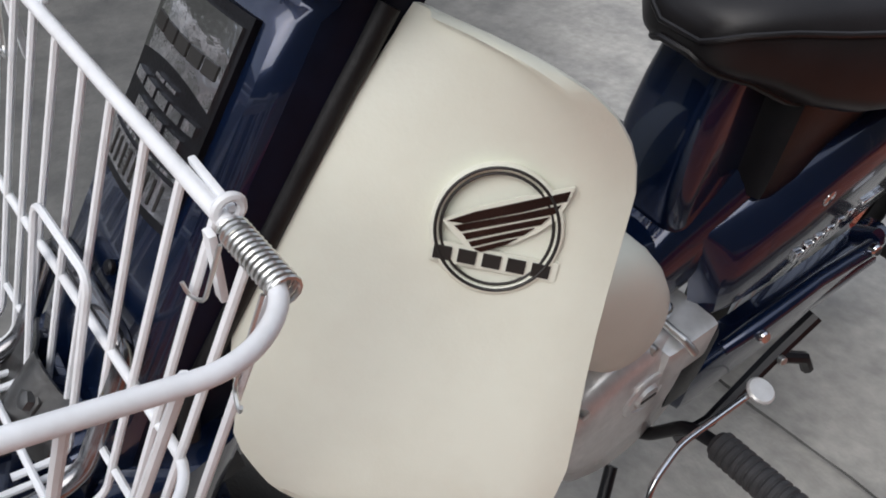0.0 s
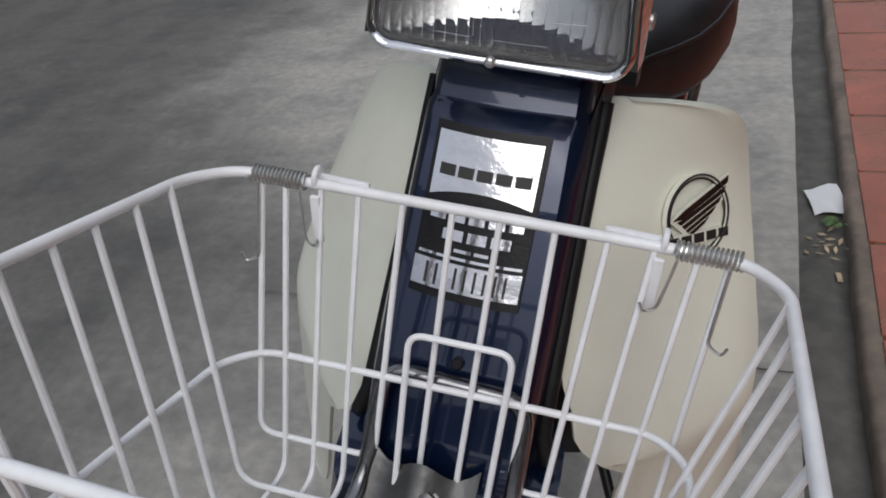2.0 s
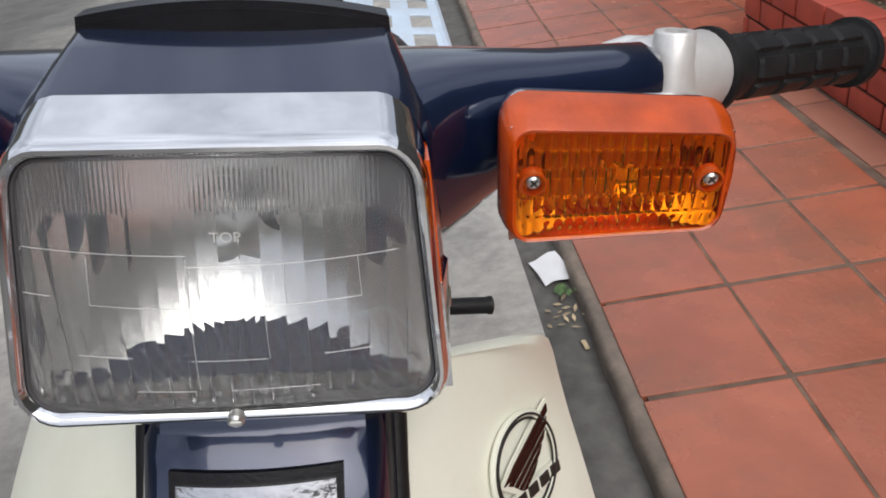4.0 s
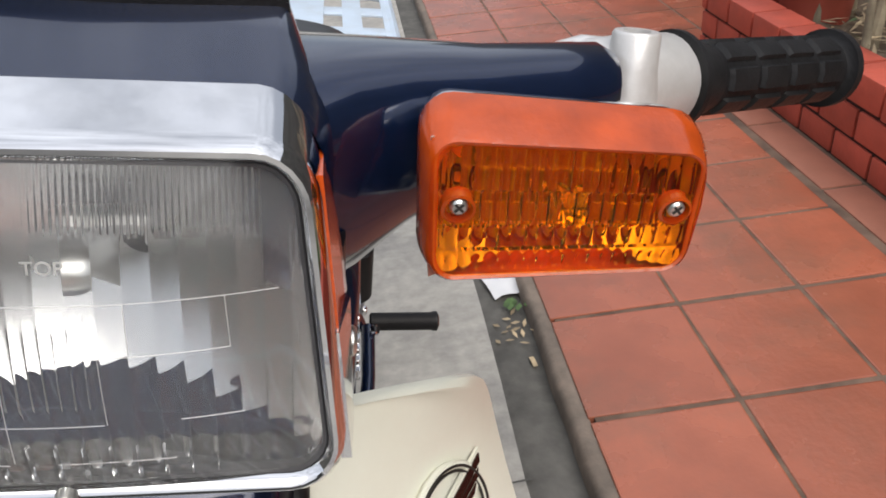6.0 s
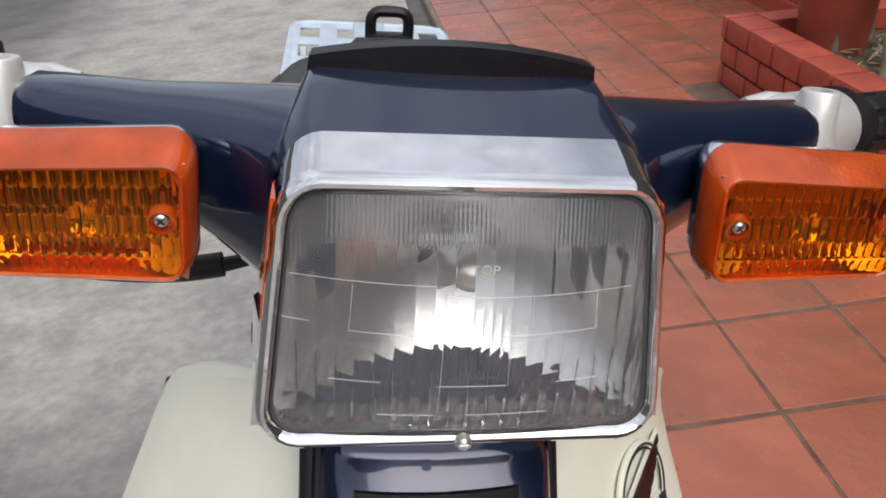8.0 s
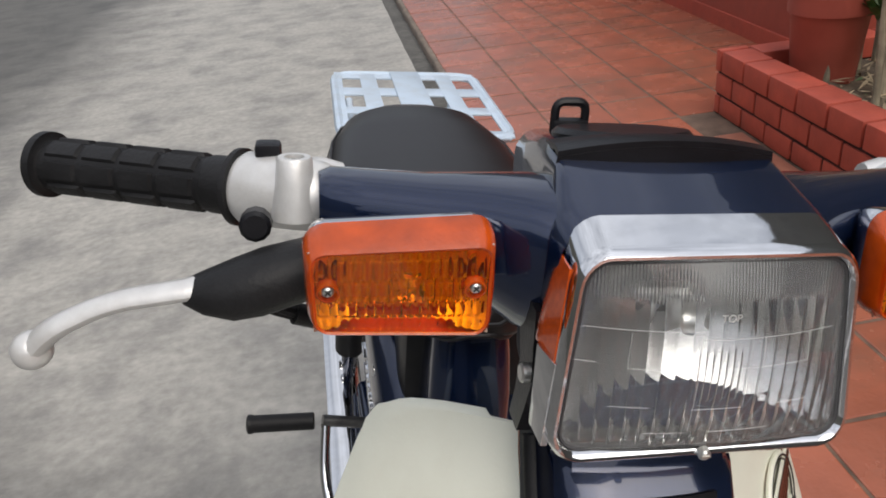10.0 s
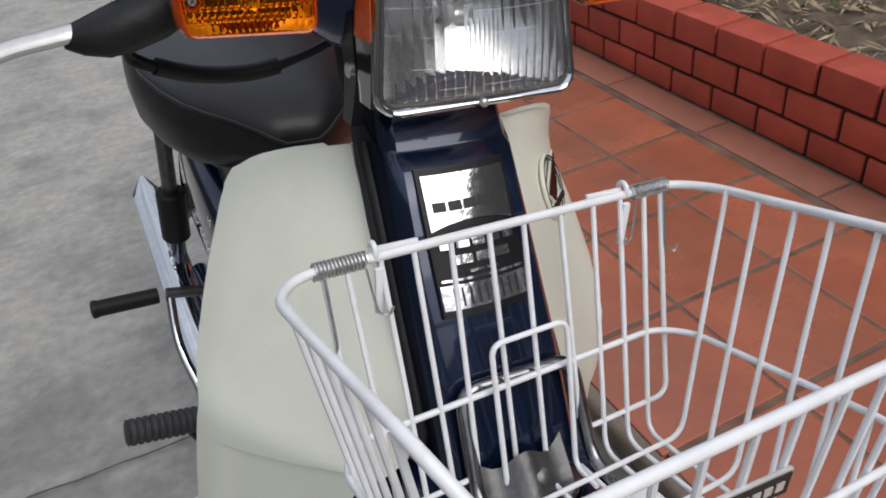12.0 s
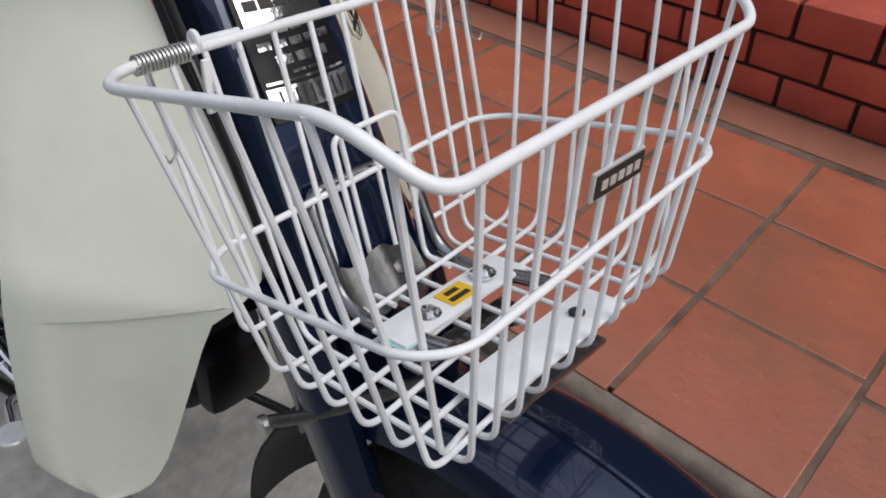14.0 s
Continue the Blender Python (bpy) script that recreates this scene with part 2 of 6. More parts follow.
# ---- mesh helpers ----
def part(name, bm, mat, parent=None, label="", smooth=True, extra=()):
    """Links a bmesh as one mesh object under a thing or a part."""
    bmesh.ops.recalc_face_normals(bm, faces=bm.faces[:])
    me = bpy.data.meshes.new(name)
    bm.to_mesh(me)
    bm.free()
    me.materials.append(mat)
    for e in extra:
        me.materials.append(e)
    if smooth:
        me.shade_smooth()
        me.set_sharp_from_angle(angle=radians(38))
    ob = new(name, me)
    if parent is not None:
        ob.parent = parent
    if label:
        ob["label"] = label
    return ob


def frames_along(pts, closed):
    """Tangents and steady sideways vectors along a line of points."""
    n = len(pts)
    tans = []
    for i in range(n):
        a = pts[(i - 1) % n] if closed or i > 0 else pts[i]
        b = pts[(i + 1) % n] if closed or i < n - 1 else pts[i]
        tans.append((b - a).normalized())
    ref = Vector((0, 0, 1)) if abs(tans[0].z) < 0.9 else Vector((1, 0, 0))
    side = (ref - tans[0] * ref.dot(tans[0])).normalized()
    out = []
    for t in tans:
        side = (side - t * side.dot(t)).normalized()
        out.append((side, t.cross(side)))
    return out


def tube(bm, pts, r, segs=10, closed=False, caps=True, flat=1.0):
    """A round bar of radius r (a number or one for each point) along points."""
    pts = [Vector(p) for p in pts]
    fr = frames_along(pts, closed)
    rings = []
    for i, (p, (u, v)) in enumerate(zip(pts, fr)):
        rad = r[i] if isinstance(r, (list, tuple)) else r
        rings.append([bm.verts.new(p + (u * math.cos(a) * flat + v * math.sin(a)) * rad)
                      for a in (2 * math.pi * k / segs for k in range(segs))])
    count = len(rings)
    for i in range(count if closed else count - 1):
        a, b = rings[i], rings[(i + 1) % count]
        for k in range(segs):
            bm.faces.new((a[k], a[(k + 1) % segs], b[(k + 1) % segs], b[k]))
    if caps and not closed:
        bm.faces.new(rings[0][::-1])
        bm.faces.new(rings[-1])
    return bm


def skin(bm, rings, caps=(True, True)):
    """Joins rings of equally many points into one closed-round skin."""
    vs = [[bm.verts.new(Vector(p)) for p in ring] for ring in rings]
    m = len(vs[0])
    for a, b in zip(vs, vs[1:]):
        for k in range(m):
            bm.faces.new((a[k], a[(k + 1) % m], b[(k + 1) % m], b[k]))
    if caps[0]:
        bm.faces.new(vs[0][::-1])
    if caps[1]:
        bm.faces.new(vs[-1])
    return bm


def fillet(pts, r, n=6, closed=False):
    """A line of points with its corners rounded."""
    pts = [Vector(p) for p in pts]
    out = []
    m = len(pts)
    for i, p in enumerate(pts):
        if not closed and i in (0, m - 1):
            out.append(p)
            continue
        a, b = pts[(i - 1) % m], pts[(i + 1) % m]
        d = min(r, 0.48 * (a - p).length, 0.48 * (b - p).length)
        s, e = p + (a - p).normalized() * d, p + (b - p).normalized() * d
        for k in range(n + 1):
            t = k / n
            out.append(s * (1 - t) ** 2 + p * 2 * t * (1 - t) + e * t * t)
    return out


def round_rect(w, h, r, n=5):
    """Points of a rounded rectangle round (0, 0) in (u, v)."""
    out = []
    for cx, cy, a0 in ((w / 2 - r, h / 2 - r, 0), (-w / 2 + r, h / 2 - r, 90), (-w / 2 + r, -h / 2 + r, 180), (w / 2 - r, -h / 2 + r, 270)):
        for k in range(n + 1):
            a = radians(a0 + 90 * k / n)
            out.append((cx + r * math.cos(a), cy + r * math.sin(a)))
    return out


def block(bm, c, s, bevel=0.0, m=None):
    """A box of size s round c, with bevelled edges, turned by m."""
    made = bmesh.ops.create_cube(bm, size=1.0)["verts"]
    bmesh.ops.scale(bm, vec=s, verts=made)
    if bevel:
        edges = list({e for v in made for e in v.link_edges})
        res = bmesh.ops.bevel(bm, geom=edges, offset=bevel, segments=2, affect="EDGES", profile=0.6)
        made = list({v for f in res["faces"] for v in f.verts} | {v for v in made if v.is_valid})
    if m is not None:
        bmesh.ops.transform(bm, matrix=m, verts=made)
    bmesh.ops.translate(bm, vec=c, verts=made)
    return bm


def disc(bm, c, axis, r, depth, segs=20, bevel=0.0):
    """A short round bar along axis, centred on c."""
    axis = Vector(axis).normalized()
    c = Vector(c)
    if bevel:
        prof = [(-depth / 2, r - bevel), (-depth / 2 + bevel, r), (depth / 2 - bevel, r), (depth / 2, r - bevel)]
    else:
        prof = [(-depth / 2, r), (depth / 2, r)]
    return tube(bm, [c + axis * d for d, _ in prof], [q for _, q in prof], segs)


def lathe(bm, c, axis, prof, segs=32, caps=(True, True)):
    """Turns a profile of (distance along axis, radius) round axis through c."""
    axis = Vector(axis).normalized()
    c = Vector(c)
    ref = Vector((0, 0, 1)) if abs(axis.z) < 0.9 else Vector((1, 0, 0))
    u = (ref - axis * ref.dot(axis)).normalized()
    v = axis.cross(u)
    rings = [[c + axis * d + (u * math.cos(a) + v * math.sin(a)) * r for a in (2 * math.pi * k / segs for k in range(segs))] for d, r in prof]
    return skin(bm, rings, caps)


def sheet(bm, rows, thick=0.003, push=None):
    """A patch through rows of points, given a thickness along its normals (or along push)."""
    top = [[bm.verts.new(Vector(p)) for p in row] for row in rows]
    m = len(top[0])
    faces = []
    for a, b in zip(top, top[1:]):
        for k in range(m - 1):
            faces.append(bm.faces.new((a[k], a[k + 1], b[k + 1], b[k])))
    bm.normal_update()
    d = Vector(push).normalized() if push else None
    low = [[bm.verts.new(v.co - (d if d else v.normal) * thick) for v in row] for row in top]
    for a, b in zip(low, low[1:]):
        for k in range(m - 1):
            bm.faces.new((a[k], b[k], b[k + 1], a[k + 1]))
    rim = [(r, 0) for r in range(len(top))] + [(len(top) - 1, k) for k in range(1, m)]
    rim += [(r, m - 1) for r in range(len(top) - 2, -1, -1)] + [(0, k) for k in range(m - 2, 0, -1)]
    for (r0, k0), (r1, k1) in zip(rim, rim[1:] + rim[:1]):
        bm.faces.new((top[r0][k0], top[r1][k1], low[r1][k1], low[r0][k0]))
    return bm


def thing(name, label, category, m=None, group="", kind=""):
    """An Empty at the base of a thing that carries its parts."""
    ob = tagged(new(name), label, category, group, kind)
    ob.empty_display_size = 0.1
    if m is not None:
        ob.matrix_world = m
    return ob


def lerp_rows(table, v):
    """Values of a table of (key, values...) at key v."""
    table = sorted(table)
    if v <= table[0][0]:
        return table[0][1:]
    for a, b in zip(table, table[1:]):
        if v <= b[0]:
            t = (v - a[0]) / (b[0] - a[0])
            return tuple(p + (q - p) * t for p, q in zip(a[1:], b[1:]))
    return table[-1][1:]


# ---- the street ----
KERB_X, TILE_Z = 0.525, 0.055
rnd = random.Random(7)


def road():
    bm = bmesh.new()
    xs = [-400, -60, -15] + [-6 + 0.3 * i for i in range(22)] + [0.41]
    ys = [-400, -60, -12] + [-4 + 0.3 * i for i in range(50)] + [30, 90, 400]
    vs = [[bm.verts.new((x, y, 0.006 * noise.noise((x * 0.9, y * 0.9, 0)) * (1 if -6 < x < 0.3 else 0))) for x in xs] for y in ys]
    for a, b in zip(vs, vs[1:]):
        for k in range(len(xs) - 1):
            bm.faces.new((a[k], a[k + 1], b[k + 1], b[k]))
    return tagged(part("road", bm, ASPHALT), "worn grey concrete road with stains and shallow cracks", "road", kind="structure")


def crack(name, pts, w):
    """A shallow dark crack as a thin broken ribbon just over the road."""
    bm = bmesh.new()
    left, right = [], []
    for i, (x, y) in enumerate(pts):
        j = 0.35 + 0.65 * abs(noise.noise((x * 9, y * 9, 3)))
        left.append(bm.verts.new((x, y - w * j, 0.010)))
        right.append(bm.verts.new((x, y + w * j, 0.010)))
    for i in range(len(pts) - 1):
        bm.faces.new((left[i], right[i], right[i + 1], left[i + 1]))
    return tagged(part(name, bm, GUTTER), "thin dark crack in the grey road", "crack", kind="structure")


road()
crack("road_crack", [(-0.75 + 0.04 * i, 0.782 + 0.012 * noise.noise((i * 0.35, 1, 0)) - 0.0015 * i, ) for i in range(30)], 0.0055)


# the strip's dark colour also holds the shade along the kerb face
def gutter():
    bm = bmesh.new()
    ys = [-40, -8] + [-3 + 0.25 * i for i in range(44)] + [12, 40, 300]
    rows = []
    for y in ys:
        w = 0.012 * noise.noise((y * 2.1, 4, 0))
        rows.append([(0.395 + w, y, -0.002), (0.41 + w, y, 0.007), (0.45, y, 0.004), (0.50, y, 0.001)])
    sheet(bm, rows, 0.05, push=(0, 0, 1))
    return tagged(part("gutter", bm, GUTTER), "dirty grey concrete gutter strip beside the kerb, its shade in the colour", "gutter", kind="structure")


def kerb():
    bm = bmesh.new()
    ys = [-40, -8] + [-3 + 0.12 * i for i in range(92)] + [12, 40, 300]
    rows = []
    for y in ys:
        w = 0.008 * noise.noise((y * 5, 9, 0)) + 0.004 * noise.noise((y * 19, 2, 0))
        rows.append([(0.492 + w, y, -0.03), (0.494 + w, y, 0.036), (0.500 + w, y, 0.046 + w * 0.3), (0.507 + w, y, 0.0495), (0.526, y, 0.0495)])
    sheet(bm, rows, 0.02, push=(0, 0, 1))
    return tagged(part("kerb", bm, KERB), "low worn concrete kerb with chipped edge", "kerb", kind="structure")


gutter()
kerb()


def pavement():
    """The pavement's bed with its square terracotta tiles, each a slab of its own."""
    bm = bmesh.new()
    block(bm, (20.535, 20, 0.0), (40, 160, 0.105), 0.0)
    bed = tagged(part("pavement", bm, GROUT, smooth=False), "pavement of worn square terracotta tiles", "pavement", kind="structure")
    xs, dy = [0.521, 0.80, 1.067, 1.305], 0.293
    meshes = {}
    for col in range(3):
        a, b = xs[col], xs[col + 1]
        bm = bmesh.new()
        block(bm, (0, 0, 0), (b - a - 0.007, dy - 0.011, 0.02), 0.004)
        bm.normal_update()
        me = bpy.data.meshes.new("tile")
        bm.to_mesh(me)
        bm.free()
        me.materials.append(TILE)
        for row in range(-4, 22):
            ob = new("tile", me)
            ob.parent = bed
            ob.location = ((a + b) / 2, 0.81 + dy * (row + 0.5), TILE_Z - 0.01 + rnd.uniform(-0.0012, 0.0012))
            ob.rotation_euler = (rnd.uniform(-0.003, 0.003), rnd.uniform(-0.003, 0.003), rnd.uniform(-0.008, 0.008))
    bm = bmesh.new()
    for row in range(-44, 22):
        for col in range(-2, 14):
            y = 0.81 + dy * (row + 0.5)
            if (row > -5 and col < 1) or (-1.45 < y < 2.6 and 0 < col < 7):
                continue
            block(bm, (1.305 + (col - 0.5) * 0.27 + 0.0, 0.81 + dy * (row + 0.5), TILE_Z - 0.011), (0.258, dy - 0.012, 0.02))
    for row in range(22, 60):
        for col in range(-2, 14):
            block(bm, (1.305 + (col - 0.5) * 0.27, 0.81 + dy * (row + 0.5), TILE_Z - 0.011), (0.258, dy - 0.012, 0.02))
    ob = part("far_tile", bm, TILEFAR, bed, smooth=False)
    ob["kind"] = "stuff"
    # a paler strip of long slabs runs along the foot of the planter
    for k in range(9):
        bm = bmesh.new()
        block(bm, (0, 0, 0), (0.112, 0.41, 0.02), 0.004)
        ob = part("slab", bm, BORDER, bed)
        ob.location = (1.384, -1.05 + k * 0.42 - 0.2, TILE_Z - 0.008)
    return bed


def planter():
    """A low planter wall of three brick courses with raked dark joints."""
    y0, y1 = -1.3, 2.57
    bm = bmesh.new()
    block(bm, (1.507, (y0 + y1) / 2, 0.165), (0.10, y1 - y0 - 0.012, 0.270))
    block(bm, (2.2, y1 - 0.052, 0.160), (1.4, 0.09, 0.262))
    block(bm, (2.2, y0 + 0.05, 0.165), (1.4, 0.09, 0.262))
    block(bm, (2.99, (y0 + y1) / 2, 0.165), (0.10, y1 - y0, 0.262))
    wall = tagged(part("planter_wall", bm, MORTAR, smooth=False), "low red brick planter wall with dark mortar joints", "wall", kind="structure")
    length, gap = 0.173, 0.011
    courses = [(0.058, 0.128, 0.832), (0.139, 0.217, 0.332), (0.228, 0.310, 0.832)]
    shared = {}
    for c, (z0, z1, shift) in enumerate(courses):
        top = c == 2
        depth = 0.118 if top else 0.112
        k = 0
        y = y0 - shift * length
        while y < y1:
            a, b = max(y, y0), min(y + length - gap, y1)
            y += length
            if b - a < 0.03:
                continue
            size = (depth, round(b - a, 4), round(z1 - z0, 4))
            if size not in shared:
                bm = bmesh.new()
                block(bm, (0, 0, 0), size, 0.006 if top else 0.004)
                me = bpy.data.meshes.new("brick")
                bm.to_mesh(me)
                bm.free()
                me.materials.append(BRICK)
                me.shade_smooth()
                me.set_sharp_from_angle(angle=radians(40))
                shared[size] = me
            ob = new("brick", shared[size])
            ob.parent = wall
            ob.location = (1.450 + depth / 2 - (0.004 if top else 0) + rnd.uniform(-0.002, 0.002), (a + b) / 2, (z0 + z1) / 2 + rnd.uniform(-0.001, 0.001))
            ob.rotation_euler = (rnd.uniform(-0.006, 0.006), 0, rnd.uniform(-0.008, 0.008))
    # the return along the far end
    bm = bmesh.new()
    block(bm, (0, 0, 0), (length - gap, 0.112, 0.079), 0.005)
    me = bpy.data.meshes.new("brick")
    bm.to_mesh(me)
    bm.free()
    me.materials.append(BRICK)
    for c, (z0, z1, shift) in enumerate(courses):
        for k in range(8):
            ob = new("brick", me)
            ob.parent = wall
            ob.location = (1.572 + (k + (0.5 if c != 1 else 0.0)) * length, y1 - 0.056, (z0 + z1) / 2 - 0.003)
        for k in range(8):
            ob = new("brick", me)
            ob.parent = wall
            ob.location = (1.62 + (k + shift) * length, y0 + 0.05, (z0 + z1) / 2)
    return wall


def planter_soil():
    bm = bmesh.new()
    rows = []
    for j in range(40):
        y = -1.25 + j * 3.6 / 39
        rows.append([(1.52 + i * 0.0765, y, 0.225 + 0.05 * noise.noise((i * 0.35, j * 0.35, 0)) + 0.02 * noise.noise((i, j, 5)) + 0.012 * i * 0.3) for i in range(20)])
    sheet(bm, rows, 0.12, push=(0, 0, 1))
    return tagged(part("soil", bm, SOIL), "dry brown soil filling the brick planter", "soil", kind="structure")


def scatter(name, label, category, mat, count, size, area, lift, seed, curl=0.4, long=2.2):
    """Many small leaves strewn over a patch of ground."""
    r = random.Random(seed)
    bm = bmesh.new()
    for _ in range(count):
        x, y = r.uniform(area[0], area[1]), r.uniform(area[2], area[3])
        z = lift(x, y) + r.uniform(0, 0.02)
        s = size * r.uniform(0.5, 1.4)
        m = Matrix.Translation((x, y, z)) @ Euler((r.uniform(-curl, curl), r.uniform(-curl, curl), r.uniform(0, 6.28))).to_matrix().to_4x4()
        v = [bm.verts.new(m @ Vector(p)) for p in ((-s * long / 2, 0, 0), (-s * 0.2, s * 0.38, s * 0.15), (s * long / 2, 0, s * 0.2), (-s * 0.1, -s * 0.38, s * 0.12))]
        bm.faces.new(v)
    return tagged(part(name, bm, mat, smooth=False), label, category, kind="stuff")


def stem(x, y, h, r, lean):
    bm = bmesh.new()
    pts = [(x + lean[0] * t * h + 0.02 * noise.noise((t * 3, x * 9, 0)), y + lean[1] * t * h + 0.02 * noise.noise((t * 3, y * 9, 4)), 0.2 + t * h) for t in (k / 9 for k in range(10))]
    tube(bm, pts, [r * (1.1 - 0.4 * k / 9) * (1.12 if k % 3 == 0 else 1) for k in range(10)], 9)
    return tagged(part("dry_stem", bm, STEM), "pale dry plant stem standing in the planter", "plant stem", group="stems in the planter")


def leaf_clump(x, y, z, n, size, seed):
    r = random.Random(seed)
    bm = bmesh.new()
    for _ in range(n):
        a, up = r.uniform(0, 6.28), r.uniform(0.1, 1.2)
        d = size * r.uniform(0.3, 1.0)
        base = Vector((x, y, z)) + Vector((r.uniform(-0.05, 0.05), r.uniform(-0.05, 0.05), r.uniform(0, 0.05)))
        way = Vector((math.cos(a) * math.cos(up), math.sin(a) * math.cos(up), math.sin(up)))
        side = way.cross(Vector((0, 0, 1))).normalized() * size * 0.16
        droop = Vector((0, 0, -d * 0.35))
        p = [base, base + way * d * 0.4 + side, base + way * d * 0.8 + side * 0.7 + droop * 0.4, base + way * d + droop, base + way * d * 0.8 - side * 0.7 + droop * 0.4, base + way * d * 0.4 - side]
        v = [bm.verts.new(q) for q in p]
        mid = bm.verts.new(base + way * d * 0.6 + droop * 0.2 + Vector((0, 0, -size * 0.05)))
        for k in range(6):
            bm.faces.new((v[k], v[(k + 1) % 6], mid))
    return tagged(part("plant", bm, LEAF), "small leafy green plant growing in the planter", "plant", group="plants in the planter")


def clay_pot(x, y, r, h):
    root = thing("clay_pot", "large red clay pot standing in the planter", "pot", pose(x, y, 0.2))
    bm = bmesh.new()
    lathe(bm, (0, 0, 0), (0, 0, 1), [(0, r * 0.78), (0.02, r * 0.8), (h * 0.8, r * 0.97), (h * 0.82, r), (h, r), (h, r * 0.88), (h * 0.8, r * 0.85)], 36, (True, True))
    part("body", bm, POT, root)
    bm = bmesh.new()
    lathe(bm, (0, 0, h * 0.82), (0, 0, 1), [(0, r * 1.0), (0.0, r * 1.06), (h * 0.18, r * 1.06), (h * 0.18, r * 0.9)], 36, (False, False))
    part("rim", bm, POT, root)
    return root


def boundary_wall(name, c, s, label):
    bm = bmesh.new()
    block(bm, c, s)
    return tagged(part(name, bm, PLASTER, smooth=False), label, "wall", kind="structure")


planter_soil()
SOILZ = lambda x, y: 0.235 + 0.012 * (x - 1.52) / 0.08 * 0.3
scatter("dry_leaf_litter", "pale dry leaves strewn over the planter soil", "leaf litter", STRAW, 3200, 0.014, (1.53, 2.6, -1.2, 2.35), SOILZ, 3, 0.5, 5.0)
scatter("green_weeds", "small green weeds in the planter soil", "weeds", LEAF, 500, 0.012, (1.55, 2.7, -1.2, 2.35), SOILZ, 5, 0.9, 3.0)
for k in range(16):
    stem(1.66 + 0.10 * (k % 4) + rnd.uniform(-0.04, 0.04), 1.5 + 0.055 * k + rnd.uniform(-0.03, 0.03), rnd.uniform(0.9, 1.5), rnd.uniform(0.010, 0.02), (rnd.uniform(-0.12, 0.12), rnd.uniform(-0.12, 0.12)))
for k, (x, y) in enumerate(((1.9, 0.15), (1.75, -0.15), (2.1, 0.5), (2.3, 1.1), (1.9, 2.0), (2.2, 2.2), (2.4, 0.2), (1.70, 0.17), (1.78, 0.02))):
    leaf_clump(x, y, 0.24, 26, 0.12, 20 + k)
clay_pot(1.715, 2.29, 0.135, 0.34)
leaf_clump(1.80, 2.16, 0.46, 30, 0.13, 41)
red = boundary_wall("wall_red_plinth", (3.505, 6.4, 0.55), (2.79, 7.2, 1.1), "red painted plinth wall beyond the planter")
red.data.materials[0] = POT
foot = boundary_wall("trim_plinth_foot", (2.104, 6.4, 0.09), (0.02, 7.2, 0.09), "darker red skirting along the plinth's foot")
foot.data.materials[0] = BRICK
# unseen walls added to cut sky light and darken what the paint reflects
boundary_wall("unseen_wall_planter_side", (5.0, 3, 2.5), (0.2, 44, 5.0), "plain unseen wall added behind the planter to block low sky")
boundary_wall("unseen_wall_road_side", (-9.0, 3, 3.0), (0.3, 60, 6.0), "plain unseen wall added across the road to block low sky")
boundary_wall("unseen_wall_near_end", (-2.0, -13.0, 1.7), (14.5, 0.3, 3.4), "plain unseen wall added at the near end to darken reflections")
boundary_wall("unseen_wall_far_end", (-2.0, 26.0, 1.2), (14.5, 0.3, 2.4), "low unseen wall added at the far end of the street")


